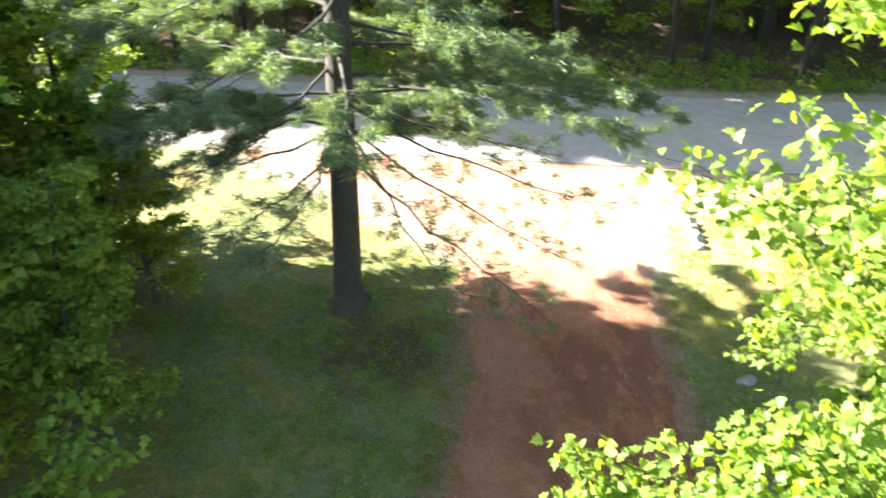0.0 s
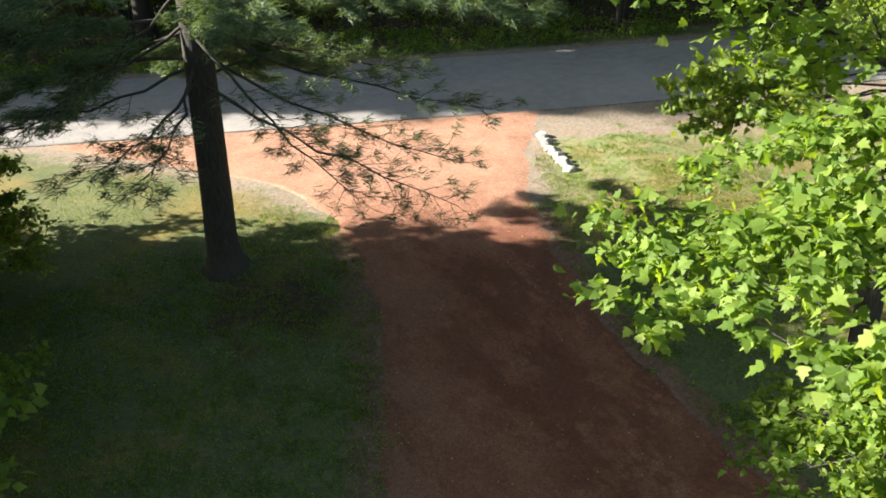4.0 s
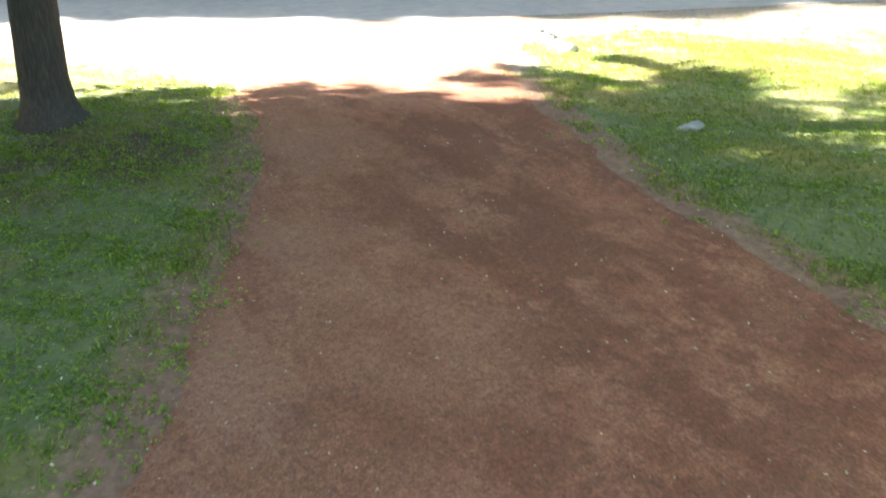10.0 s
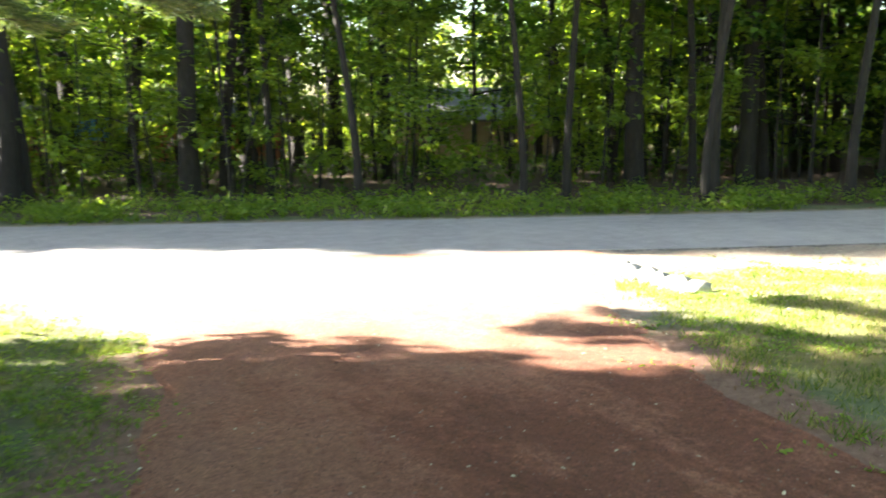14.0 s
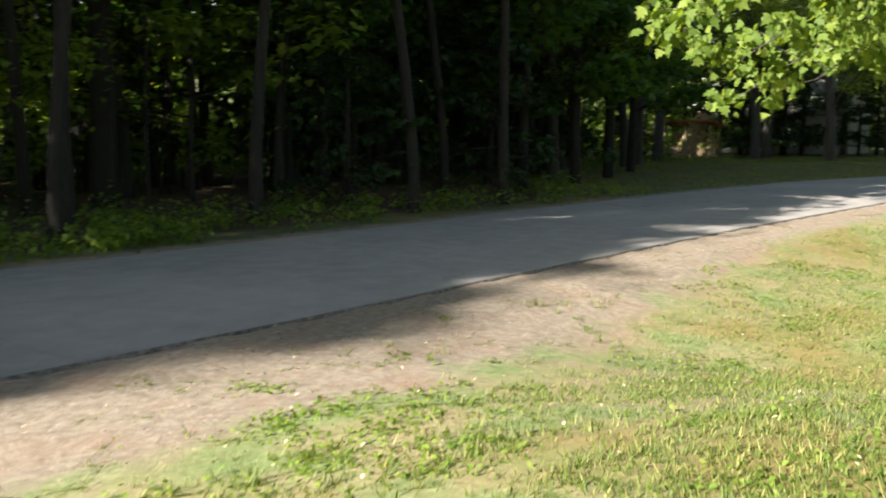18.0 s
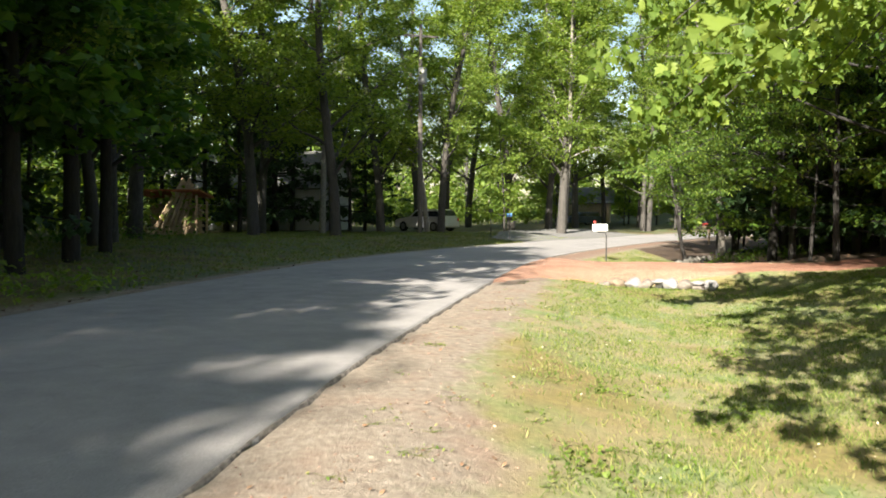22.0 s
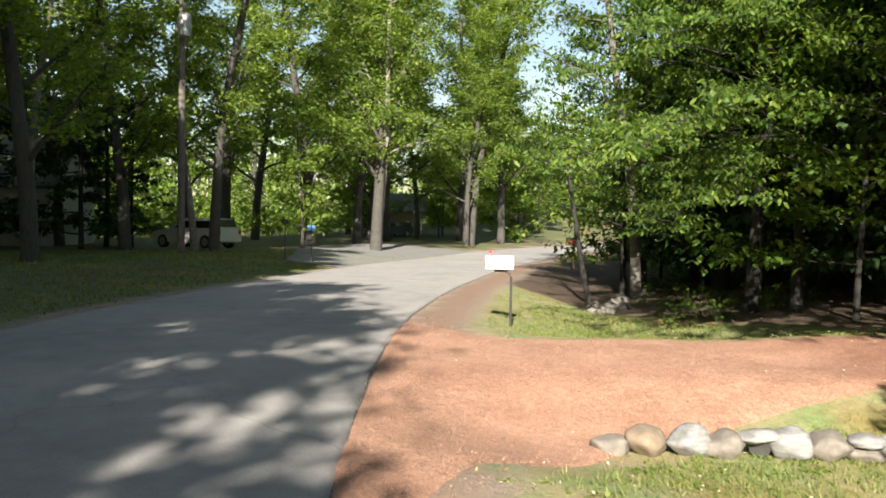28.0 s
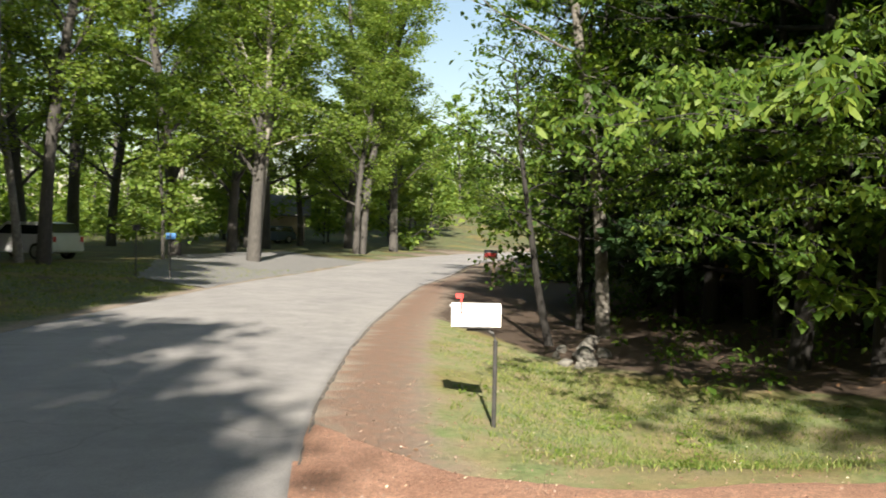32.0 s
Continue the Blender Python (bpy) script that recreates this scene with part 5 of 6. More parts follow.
LICHEN = plain("lichened_rock", [(0.3, (0.05, 0.046, 0.04)), (0.5, (0.13, 0.122, 0.105)), (0.75, (0.24, 0.23, 0.205))], 8.0, 0.9, 0, 0.7)
QUARTZ = plain("pale_quartz_stone", [(0.3, (0.13, 0.12, 0.11)), (0.46, (0.33, 0.32, 0.30)), (0.75, (0.52, 0.51, 0.49))], 7.0, 0.8, 0, 0.8, None, 30.0)
ROW = np.array([(3.18, 4.25), (3.04, 3.92), (2.88, 3.58), (2.74, 3.20), (2.62, 2.86), (2.52, 2.52), (2.42, 2.18), (2.32, 1.84), (2.2, 1.48)])
for n, (x, y) in enumerate(ROW):
    sz = (0.32 + 0.06 * ((n * 7) % 3), 0.42, 0.27 + 0.04 * ((n * 5) % 3))
    e = stone("edging_stone", n * 3 if n != 7 else 22, sz, (x, y, land1(x, y) + 0.05), 70 + 25 * ((n * 11) % 5 - 2), None,
          "sunlit pale field stone in a row edging the driveway", "stone", "stones edging the driveway")
    e.data.materials[0] = QUARTZ

# stone wall at the culvert under the second driveway
wall = thing("culvert_wall", "low dry-laid field stone wall round a culvert mouth", "stone wall")
along_wall = (CULVERT[1] - CULVERT[0]) / np.linalg.norm(CULVERT[1] - CULVERT[0])
WALL = 122.8 - 180
pos, widths = 0.0, [0.27, 0.39, 0.34, 0.32, 0.28, 0.32, 0.38, 0.27, 0.25]
for n, w in enumerate(widths):
    p = CULVERT[0] + along_wall * (pos + w / 2)
    z = land1(*p)
    if n == 4:
        stone("stone", 104, (w * 1.3, 0.34, 0.13), (p[0], p[1], z + 0.19), WALL, wall, tilt=3, keep=0.34)
    elif n == 7:
        stone("stone", 110, (w * 1.25, 0.32, 0.11), (p[0], p[1], z + 0.17), WALL, wall, tilt=3, keep=0.34)
        stone("stone", 111, (w * 1.2, 0.34, 0.14), (p[0], p[1], z + 0.06), WALL, wall, tilt=3, keep=0.34)
    else:
        tall = 0.17 if n == 0 else 0.24 + 0.015 * (n % 3)
        stone("stone", 120 + n, (w * 1.2, 0.36, tall), (p[0], p[1], z + tall * 0.42), WALL, wall, tilt=4, keep=0.33)
    pos += w
p = CULVERT[0] + along_wall * 1.46
cul = part("culvert_pipe", lathe([(0.08, 0.0), (0.095, 0.0), (0.095, 0.5), (0.08, 0.5)], 18, "y"), BLACK, wall, "dark culvert pipe mouth")
cul.matrix_basis = pose(p[0] - 0.05, p[1] + 0.02, land1(*p) + 0.09, 0, 0, 122.8 - 90)

stone("rock", 140, (0.62, 0.42, 0.16), (0.37, -4.05, land1(0.37, -4.05) + 0.0), 20, None, "flat grey rock sunk in the lawn", "rock")
for n, (x, y, r) in enumerate([(41.7, -17.6, 0.5), (42.1, -17.9, 0.62), (42.5, -18.3, 0.5), (41.5, -17.2, 0.34), (42.2, -18.6, 0.42), (41.9, -17.2, 0.36), (42.9, -18.8, 0.46), (43.3, -19.3, 0.5), (42.6, -17.7, 0.3), (43.1, -18.3, 0.34), (43.7, -19.8, 0.4)]):
    e = stone("rock", 151 + 3 * n, (r * 0.8, r * 0.62, r * 0.55), (x, y, land1(x, y) + r * 0.14), n * 40, None, "grey lichened rock piled at the foot of the pale tree", "rock", "rock pile")
    e.data.materials[0] = LICHEN

# utility pole with transformer, leaning guy guard


def utility_pole(x, y):
    t = thing("utility_pole", "weathered wooden utility pole with a grey transformer can", "utility pole", spot(x, y))
    part("pole", lathe([(0.16, -0.5), (0.15, 3.0), (0.13, 8.0), (0.10, 12.5)], 12), POLE_WOOD, t)
    c = part("transformer", lathe([(0.0, 0.0), (0.24, 0.0), (0.26, 0.05), (0.26, 0.85), (0.2, 0.95), (0.0, 0.97)], 16), STEEL, t, "grey transformer can")
    c.location = (-0.45, 0, 8.9)
    part("bracket", boxes(((0.45, 0.06, 0.08), (-0.22, 0, 9.3)), ((0.45, 0.06, 0.08), (-0.22, 0, 9.65))), STEEL, t)
    part("crossarm", boxes(((0.1, 2.2, 0.12), (0, 0, 11.8), 0.01)), POLE_WOOD, t)
    return t


utility_pole(61.7, -11.5)
g = thing("guy_wire", "yellow plastic guard on a slanting guy wire", "guy wire", spot(44.2, -24.4, 60))
part("wire", pipe([(0, 0, -0.1), (-1.6, 0, 4.2), (-3.0, 0, 8.0)], 0.008, 5), STEEL, g)
part("guard", pipe([(-0.18, 0, 0.5), (-0.75, 0, 2.0)], 0.035, 8), YELLOW, g)


def small_sign(x, y, face, mat, label, w=0.45, h=0.3, top=1.6):
    t = thing("sign", label, "sign", spot(x, y, face))
    part("post", boxes(((0.04, 0.03, top + 0.2), (0, 0.02, (top - 0.2) / 2), 0.004)), BLACK, t)
    part("panel", boxes(((w, 0.012, h), (0, 0, top - h / 2), 0.004)), mat, t)
    part("lettering", boxes(((w * 0.7, 0.004, h * 0.3), (0, -0.009, top - h / 2))), WHITE, t, "pale bar of lettering")
    return t


small_sign(60.3, -16.7, 60, BLUE, "small blue sign on a thin post by the gravel drive", 0.32, 0.22)
small_sign(60.95, -15.75, 60, BLACK, "small dark sign on a thin post by the gravel drive", 0.26, 0.2, 1.75)

# cars


def car(name, label, paint, m, tall=1.55, length=4.7):
    t = thing(name, label, "car", m)
    L, W = length / 2, 0.9
    low = [(-L, 0.35), (-L + 0.05, 0.75), (-L + 0.1, 1.0), (-L + 1.0, 1.03), (L - 1.15, 1.0), (L - 0.25, 0.86), (L, 0.68), (L, 0.36), (L - 0.4, 0.28), (-L + 0.4, 0.28)]
    bm = prism(low, 2 * W, -W)
    bmesh.ops.bevel(bm, geom=list(bm.edges), offset=0.05, segments=2, affect="EDGES")
    part("body", bm, paint, t)
    top = [(-L + 0.12, 0.98), (-L + 0.45, tall - 0.06), (-L + 0.9, tall), (0.3, tall - 0.02), (L - 1.9, 1.42), (L - 1.2, 0.98)]
    bm = prism(top, 2 * W - 0.24, -W + 0.12)
    bmesh.ops.bevel(bm, geom=list(bm.edges), offset=0.05, segments=2, affect="EDGES")
    part("cabin", bm, paint, t)
    side = [(-L + 0.42, 1.04), (-L + 0.62, tall - 0.14), (0.25, tall - 0.14), (L - 1.62, 1.04)]
    for y in (-W + 0.112, W - 0.126):
        part("side_window", prism(side, 0.014, y), DARK_GLASS, t)
    r = part("rear_window", boxes(((0.015, 1.35, 0.42), (-L + 0.27, 0, 1.3), 0, Matrix.Rotation(radians(28), 4, "Y"))), DARK_GLASS, t)
    part("windscreen", boxes(((0.015, 1.4, 0.62), (L - 1.62, 0, 1.24), 0, Matrix.Rotation(radians(-58), 4, "Y"))), DARK_GLASS, t)
    for y in (-0.74, 0.74):
        part("tail_light", boxes(((0.03, 0.16, 0.22), (-L + 0.03, y, 0.85), 0.01)), LAMP_RED, t)
        part("headlight", boxes(((0.04, 0.3, 0.14), (L - 0.06, y * 0.9, 0.74), 0.01)), WHITE, t)
    for x in (-L + 0.85, L - 0.9):
        for y in (-0.82, 0.82):
            wh = part("wheel", lathe([(0.25, -0.11), (0.34, -0.1), (0.35, 0), (0.34, 0.1), (0.25, 0.11)], 20, "y"), RUBBER, t)
            wh.location = (x, y, 0.35)
            part("rim", lathe([(0.08, -0.115), (0.22, -0.11), (0.22, 0.11), (0.08, 0.115)], 14, "y"), STEEL, wh)
    return t


car("parked_suv", "silver sport utility car parked behind the lawn trees", SILVER, spot(70.8, -14.3, 32))
car("parked_car", "dark blue car parked before the far cottage", NAVY, spot(101.0, -40.0, 100), 1.5)


def gable_house(name, label, m, w, d, h, rise, siding, windows, over=0.5):
    """A plain house: four walls, a gabled roof, windows with frames."""
    t = thing(name, label, "house", m)
    th = 0.2
    part("wall", boxes(((w, th, h), (0, -d / 2 + th / 2, h / 2))), siding, t)
    part("wall", boxes(((w, th, h), (0, d / 2 - th / 2, h / 2))), siding, t)
    for s in (-1, 1):
        gable = [(-d / 2 + th, 0), (d / 2 - th, 0), (d / 2 - th, h), (0, h + rise * 0.93), (-d / 2 + th, h)]
        bm = prism(gable, th, -th / 2)
        bmesh.ops.rotate(bm, cent=(0, 0, 0), matrix=Matrix.Rotation(math.pi / 2, 3, "Z"), verts=bm.verts)
        e = part("wall", bm, siding, t)
        e.location = (s * (w / 2 - th / 2), 0, 0)
    sl = math.atan2(rise, d / 2)
    run = (d / 2 + over) / math.cos(sl)
    for s in (-1, 1):
        bm = boxes(((w + 2 * over, run, 0.14), (0, 0, 0)))
        r = part("roof", bm, ROOFING, t)
        r.location = (0, s * (d / 4 + over / 2), h + rise / 2 - over * math.tan(sl) / 2 + 0.1)
        r.rotation_euler = (-s * sl, 0, 0)
    for x, z, ww, hh in windows:
        f = part("window", boxes(((ww + 0.16, 0.06, 0.08), (x, -d / 2 - 0.03, z + hh / 2 + 0.04)), ((ww + 0.16, 0.06, 0.08), (x, -d / 2 - 0.03, z - hh / 2 - 0.04)),
                                 ((0.08, 0.06, hh), (x - ww / 2 - 0.04, -d / 2 - 0.03, z)), ((0.08, 0.06, hh), (x + ww / 2 + 0.04, -d / 2 - 0.03, z)), ((ww, 0.04, 0.05), (x, -d / 2 - 0.03, z))), WHITE, t)
        part("pane", boxes(((ww, 0.02, hh), (x, -d / 2 - 0.012, z))), DARK_GLASS, f)
    return t


gable_house("white_house", "white-sided house half hidden behind the trees", spot(79.0, -3.5, 67), 12, 8, 3.2, 2.6, SIDING_WHITE,
            [(-4.2, 1.6, 1.0, 1.3), (-1.2, 1.6, 1.6, 1.3), (2.0, 1.6, 1.0, 1.3), (4.4, 1.6, 1.0, 1.3)])
gable_house("cottage", "tan cottage with grey roof far past the bend", spot(106.8, -43.2, 62), 6, 5, 2.5, 1.6, SIDING_TAN, [(-1.6, 1.4, 1.0, 0.9), (1.4, 1.4, 1.0, 0.9)])
gable_house("brown_outbuilding", "tan-walled outbuilding with pale roof behind the woods", spot(19.5, 36.5, -26), 8.5, 6, 2.3, 1.5, SIDING_BROWN, [(-2.0, 1.3, 0.9, 0.8)], 0.6)
gable_house("rust_red_shed", "rust-red shed among the trees", spot(7.5, 45.0, -22), 7, 5, 2.4, 1.6, SIDING_RUST, [(0.5, 1.4, 0.9, 0.8)])
gable_house("rust_red_shed", "small rust-red shed deeper in the woods", spot(-4.5, 46.0, -22), 4, 4, 2.2, 1.2, SIDING_RUST, [(0.4, 1.3, 0.7, 0.7)])
t = thing("tarped_stack", "stack under a bright blue tarp seen through the trunks", "tarp", spot(0.5, 47.0, -20))
part("lumber_pile", boxes(((3.4, 1.8, 2.0), (0, 0, 1.0), 0.1)), LUMBER, t)
part("tarp", boxes(((3.7, 2.1, 1.6), (0, 0, 1.75), 0.25)), BLUE, t)

# woodshed with long boards leaning on it
t = thing("woodshed", "open woodshed stacked with split firewood", "shed", spot(59.6, 2.6, 70))
for x in (-1.5, 1.5):
    for y in (-0.8, 0.8):
        part("post", boxes(((0.12, 0.12, 2.1), (x, y, 1.0), 0.01)), LUMBER, t)
part("roof", boxes(((3.6, 2.3, 0.1), (0, 0, 2.15), 0.01, Matrix.Rotation(radians(8), 4, "X"))), SIDING_RUST, t)
rg = random.Random(7)
for r in range(9):
    for c in range(14):
        q = part("log", lathe([(0.085, 0), (0.095, 0.02), (0.095, 0.4), (0.085, 0.42)], 8, "y"), LUMBER, t)
        q.location = (-1.3 + c * 0.2 + (0.1 if r % 2 else 0), -0.3 + rg.uniform(-0.04, 0.04), 0.1 + r * 0.178)
for n in range(8):
    x, y = 57.5 + 0.11 * n, 3.7 - 0.2 * n - 0.15 * (n % 3)
    foot = Vector((x, y, land1(x, y)))
    way = Vector((58.9, 2.1 - 0.07 * n, 3.5 - 0.12 * (n % 4))) - foot
    o = part("board", boxes(((0.2, 0.045, way.length), (0, 0, way.length / 2), 0.004)), LUMBER, None)
    tagged(o, "long pale board leaning against the woodshed", "board", "leaning boards")
    o.matrix_basis = Matrix.Translation(foot) @ way.to_track_quat("Z", "X").to_matrix().to_4x4() @ pose(0, 0, 0, 0, 0, 15 * (n % 3))

# gravel turning place across the bend
gp = np.array([(56.8, -16.6), (61.0, -20.6), (67.0, -26.3), (75.0, -34.2)])
gq = np.array([(60.5, -15.6), (67.0, -18.2), (76.0, -22.5), (82.0, -31.0)])
strip("gravel_drive", gp, gq, 0.04, 120, 14, 0.35, GRAVEL, "pale grey gravel drive beside the bend", "driveway", 0.06)

# ---- grass, litter, small growth ----
def grass(name, label, seed, count, box_, rule, height, wide, per, mat):
    rg = np.random.default_rng(seed)
    xy = np.stack([rg.uniform(box_[0], box_[1], count * 4), rg.uniform(box_[2], box_[3], count * 4)], -1)
    s = from_road(xy[:, 0], xy[:, 1])
    keep = rule(xy[:, 0], xy[:, 1], s, rg)
    xy = xy[keep][:count]
    base = np.repeat(np.c_[xy, land(xy[:, 0], xy[:, 1])], per, 0)
    n = len(base)
    base[:, :2] += rg.normal(0, 0.045, (n, 2))
    az = rg.uniform(0, 2 * np.pi, n)
    h = np.repeat(height * rg.uniform(0.45, 1.2, len(xy)), per) * rg.uniform(0.6, 1.1, n)
    side = np.stack([np.cos(az), np.sin(az), 0 * az], -1) * (wide * rg.uniform(0.6, 1.3, n))[:, None]
    tip = base + np.stack([rg.normal(0, 0.5, n) * h, rg.normal(0, 0.5, n) * h, h], -1)
    v = np.stack([base - side, base + side, tip], 1).reshape(-1, 3)
    me = np_mesh(name, v, tris=np.arange(3 * n).reshape(-1, 3), mats=[mat])
    return tagged(new(name, me), label, "grass", kind="stuff")


def lawn_rule(x, y, s, r):
    g1, g2 = strip_gap(x, y, DRIVE_L, DRIVE_R), strip_gap(x, y, DRIVE2_L, DRIVE2_R)
    w = np.where(x < 8, 2.9, np.where(x < 18, 2.9 - 1.5 * (x - 8) / 10, 1.35)) * ease(-2, 3, x)
    edge = np.clip((s - w) / 1.2, 0, 1) * np.clip((np.minimum(g1, g2) - 0.1) / 0.6, 0, 1)
    thin = np.where(patchy(x, y, 0.7, 0.35, 2.0), 0.35, 1.0)
    woods = ease(32, 44, x) * ease(6.2, 10.0, s) * ease(-13.5, -15.5, y) + ease(18, 24, x) * ease(-16.8, -18.4, y)
    return (s > 0.3) & (r.random(len(x)) < edge * thin * (1 - np.clip(woods, 0, 1) * 0.9))


grass("lawn_grass", "short patchy lawn grass", 201, 80000, (-3, 46, -17, 4), lawn_rule, 0.065, 0.006, 4, GRASS)
grass("lawn_grass", "short lawn grass beside the driveway", 202, 20000, (-17, 7, -17, 9), lawn_rule, 0.075, 0.007, 4, GRASS)
grass("lawn_grass", "shaded grass of the lawn across the road", 216, 15000, (22, 66, -26, 10),
      lambda x, y, s, r: (-s - WIDTH > 0.5) & (-s - WIDTH < 17) & (r.random(len(x)) < ease(22, 32, x)) & (r.random(len(x)) < ease(0.3, 1.6, -s - WIDTH)), 0.10, 0.011, 4, GRASS)
grass("grass_tuft", "longer unmown tufts along the driveway edges", 203, 2600, (-9, 3, -9, 3),
      lambda x, y, s, r: (np.abs(strip_gap(x, y, DRIVE_L, DRIVE_R) - 0.35) < 0.35) & patchy(x, y, 1.7, 0.2, 5.0), 0.14, 0.006, 6, GRASS)
grass("grass_tuft", "coarse tufts and weeds on the verge", 204, 2200, (3, 42, -13, 4.5),
      lambda x, y, s, r: (s > 1.3) & (s < 5.5) & patchy(x, y, 1.1, 0.75, 3.0) & (strip_gap(x, y, DRIVE2_L, DRIVE2_R) > 0.4), 0.13, 0.007, 7, GRASS)
undergrowth("weeds", "small broad-leaved weeds beside the driveway", 205, 420, (-12, 1, -16, 1),
            lambda x, y, s, r: (np.abs(strip_gap(x, y, DRIVE_L, DRIVE_R)) < 0.55) & patchy(x, y, 2.1, 0.55, 1.0), 0.09, 0.06, LEAF_MAPLE, 7, O)

PETAL = plain("pale_fallen_leaf", [(0.3, (0.42, 0.36, 0.22)), (0.7, (0.66, 0.62, 0.46))], 30, 0.8)
BROWN_LEAF = plain("brown_fallen_leaf", [(0.3, (0.10, 0.05, 0.025)), (0.7, (0.26, 0.15, 0.08))], 9, 0.85)


def litter_on_ground(name, label, seed, count, box_, rule, size, mat, lift=0.03):
    rg = np.random.default_rng(seed)
    xy = np.stack([rg.uniform(box_[0], box_[1], count * 3), rg.uniform(box_[2], box_[3], count * 3)], -1)
    s = from_road(xy[:, 0], xy[:, 1])
    xy = xy[rule(xy[:, 0], xy[:, 1], s, rg)][:count]
    p = np.c_[xy, land(xy[:, 0], xy[:, 1]) + lift]
    soup = Soup()
    leaves(soup, rg, p, size, O, 0.8, -0.1)
    return tagged(new(name, soup.mesh(name, [mat])), label, "leaves", kind="stuff")


grass("grass_tuft", "fresh green tufts at the foot of the culvert and on the shoulder", 217, 900, (6, 33, -11, 4),
      lambda x, y, s, r: (s > 0.8) & (np.hypot(x - 29.0, y + 7.3) < 0.6) | ((s > 1.5) & (s < 3.2) & (x < 20) & patchy(x, y, 1.9, 1.25, 2.6)), 0.12, 0.006, 7, GRASS)
litter_on_ground("fallen_bracts", "pale fallen maple wings strewn on lawn and drive", 211, 2600, (-16, 46, -17, 5), lambda x, y, s, r: s > 0.6, 0.035, PETAL, 0.055)
litter_on_ground("leaf_litter", "brown leaf litter along the far verge and forest floor", 212, 9000, (-30, 50, -8, 34), lambda x, y, s, r: (-s - WIDTH > 0.15) & (-s - WIDTH < 16), 0.1, BROWN_LEAF, 0.01)
litter_on_ground("leaf_litter", "brown leaf litter under the shaded wood", 213, 5000, (20, 60, -42, -13), lambda x, y, s, r: (s > 5.5) & ((x > 39) | (y < -16.0)), 0.1, BROWN_LEAF, 0.01)
litter_on_ground("leaf_litter", "brown needles and leaves gathered along the driveway edge", 214, 1500, (-4, 3, -16, 2), lambda x, y, s, r: np.abs(strip_gap(x, y, DRIVE_L, DRIVE_R)) < 0.28, 0.05, BROWN_LEAF, 0.045)

undergrowth("clover", "clover and small weeds in the shaded lawn", 206, 4200, (-16, 6, -18, 4),
            lambda x, y, s, r: (strip_gap(x, y, DRIVE_L, DRIVE_R) > 0.15) & (s > 1.5) & patchy(x, y, 1.5, 0.1, 4.0), 0.07, 0.05, LEAF_MAPLE, 7, O)
undergrowth("clover", "scattered weeds in the sunny lawn", 207, 1500, (4, 42, -15, 3),
            lambda x, y, s, r: (s > 1.6) & (strip_gap(x, y, DRIVE2_L, DRIVE2_R) > 0.3) & patchy(x, y, 1.3, 0.5, 6.0), 0.08, 0.055, LEAF_SPRING, 7, O)

undergrowth("verge_weeds", "small dark weeds scattered on the dirt shoulder", 208, 420, (1, 30, -7, 7),
            lambda x, y, s, r: (s > 0.5) & (s < 2.8) & patchy(x, y, 2.3, 0.35, 8.0) & (strip_gap(x, y, DRIVE_L, DRIVE_R) > 0.3), 0.035, 0.032, GRASS, 10, O)
litter_on_ground("leaf_litter", "brown leaf crumbs and clods on the dirt shoulder", 215, 2600, (1, 40, -12, 7), lambda x, y, s, r: (s > 0.1) & (s < 2.6) & patchy(x, y, 1.6, -0.1, 3.0), 0.045, BROWN_LEAF, 0.012)

undergrowth("clover", "dense clover and seedlings in the shaded grass", 209, 4200, (-14, -4, -17, 3),
            lambda x, y, s, r: (strip_gap(x, y, DRIVE_L, DRIVE_R) > -0.3) & (s > 1.5) & (r.random(len(x)) < 0.75), 0.06, 0.045, LEAF_MAPLE, 6, O)


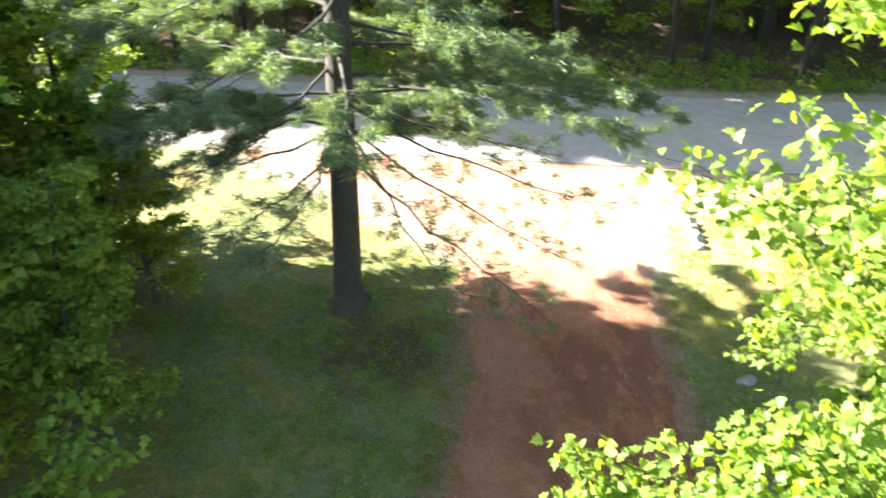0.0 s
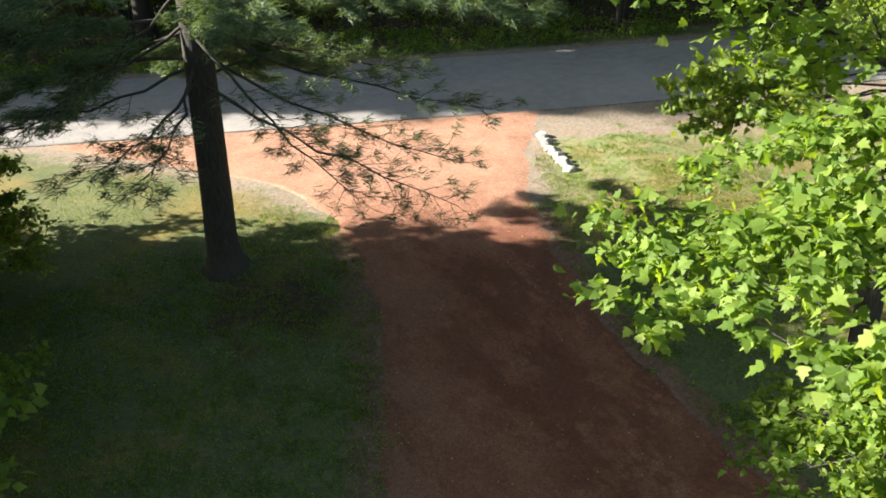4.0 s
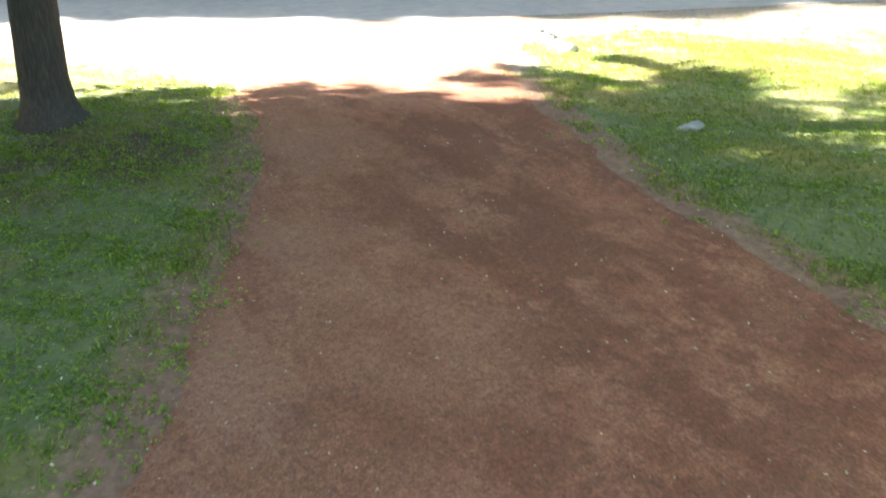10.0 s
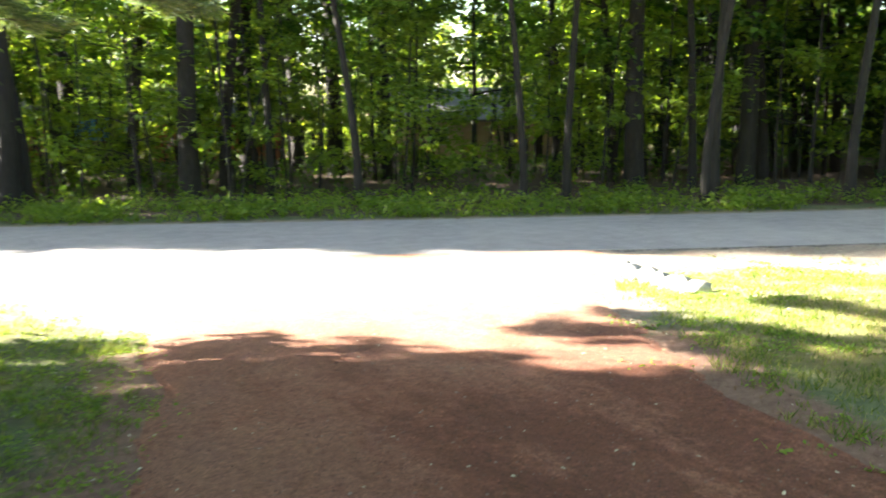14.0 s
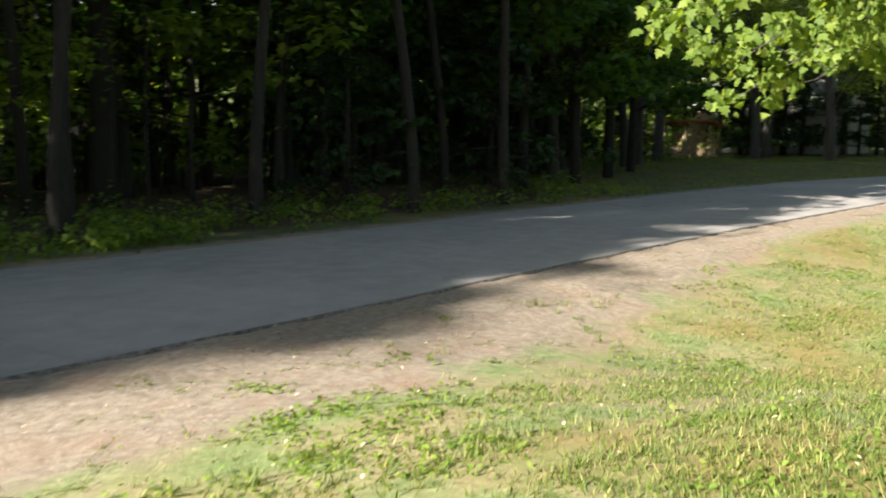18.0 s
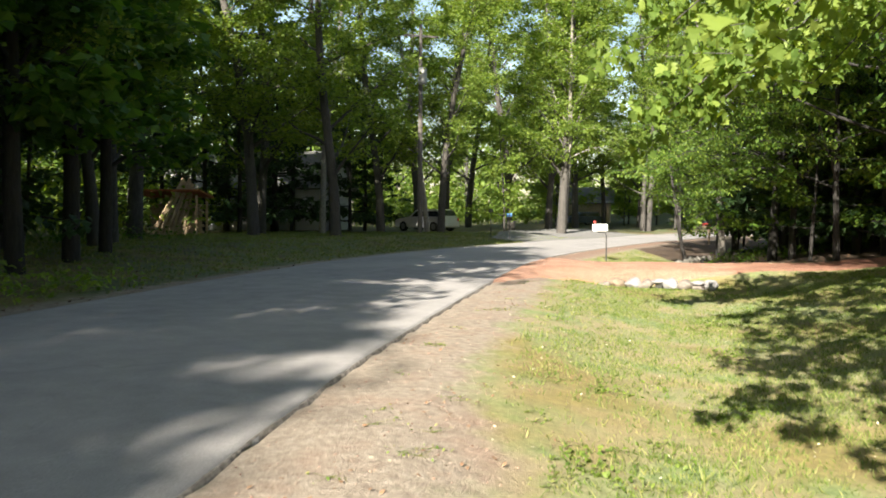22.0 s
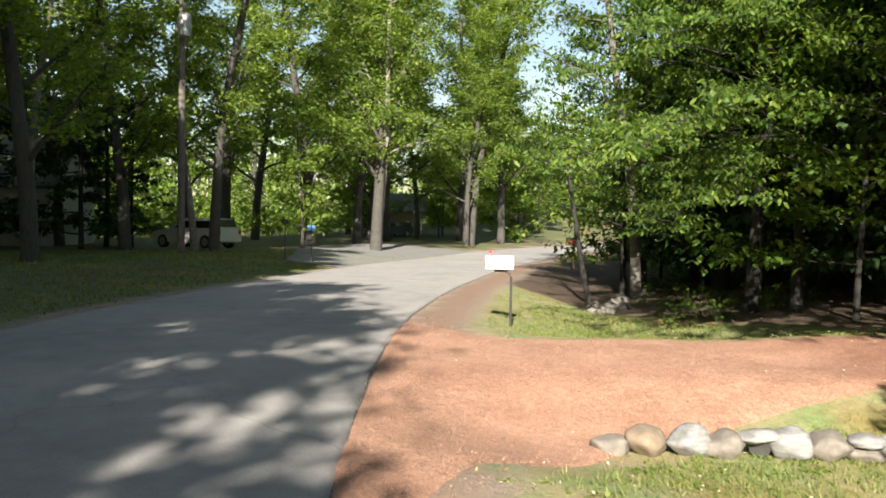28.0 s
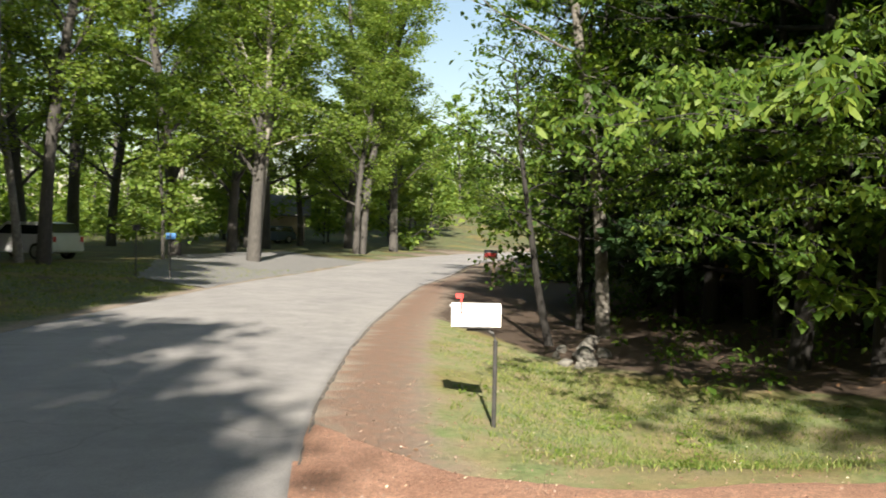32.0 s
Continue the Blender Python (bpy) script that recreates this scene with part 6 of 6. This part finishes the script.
def grit(name, label, seed, count, box_, rule, size, mat):
    """Small loose stones, each a squashed eight-sided pebble."""
    rg = np.random.default_rng(seed)
    xy = np.stack([rg.uniform(box_[0], box_[1], count * 4), rg.uniform(box_[2], box_[3], count * 4)], -1)
    xy = xy[rule(xy[:, 0], xy[:, 1], from_road(xy[:, 0], xy[:, 1]), rg)][:count]
    n = len(xy)
    z = land(xy[:, 0], xy[:, 1]) + np.where(strip_gap(xy[:, 0], xy[:, 1], DRIVE_L, DRIVE_R) < 0, 0.035, np.where(strip_gap(xy[:, 0], xy[:, 1], DRIVE2_L, DRIVE2_R) < 0, 0.04, 0.0))
    shape = np.array([(1, 0, 0), (0, 1, 0), (-1, 0, 0), (0, -1, 0), (0.1, 0.1, 0.7), (0, 0, -0.5)], float)
    tri = np.array([(0, 1, 4), (1, 2, 4), (2, 3, 4), (3, 0, 4), (1, 0, 5), (2, 1, 5), (3, 2, 5), (0, 3, 5)])
    r = (size * rg.uniform(0.5, 1.4, n) ** 1.6)[:, None, None]
    v = shape[None] * (1 + rg.normal(0, 0.25, (n, 6, 3))) * r
    a = rg.uniform(0, 2 * np.pi, n)
    c, sn = np.cos(a)[:, None], np.sin(a)[:, None]
    v = np.stack([v[..., 0] * c - v[..., 1] * sn, v[..., 0] * sn + v[..., 1] * c, v[..., 2]], -1) + np.c_[xy, z][:, None]
    me = np_mesh(name, v.reshape(-1, 3), tris=(tri[None] + (np.arange(n) * 6)[:, None, None]).reshape(-1, 3), mats=[mat])
    return tagged(new(name, me), label, "gravel", kind="stuff")


def pebble_material():
    m, nt, b = material("loose_grit", 0.9)
    rnd = nt.nodes.new("ShaderNodeNewGeometry").outputs["Random Per Island"]
    nt.links.new(ramp(nt, rnd, [(0.0, (0.08, 0.04, 0.028)), (0.5, (0.19, 0.10, 0.065)), (0.9, (0.28, 0.185, 0.135)), (1.0, (0.38, 0.31, 0.26))]), b.inputs["Base Color"])
    return m


PEBBLE = pebble_material()
grit("loose_gravel", "loose reddish grit on the dirt driveway", 221, 9000, (-10.5, 1.5, -14.0, 3.0), lambda x, y, s, r: strip_gap(x, y, DRIVE_L, DRIVE_R) < 0.1, 0.008, PEBBLE)
grit("loose_gravel", "loose grit and clods on the dirt shoulder", 222, 6000, (2, 40, -13, 7), lambda x, y, s, r: (s > 0.05) & (s < 2.6), 0.008, PEBBLE)
grit("loose_gravel", "loose orange grit on the second driveway", 223, 3000, (29, 39, -15, -4), lambda x, y, s, r: (strip_gap(x, y, DRIVE2_L, DRIVE2_R) < 0.1) & (s > 0.1), 0.008, PEBBLE)
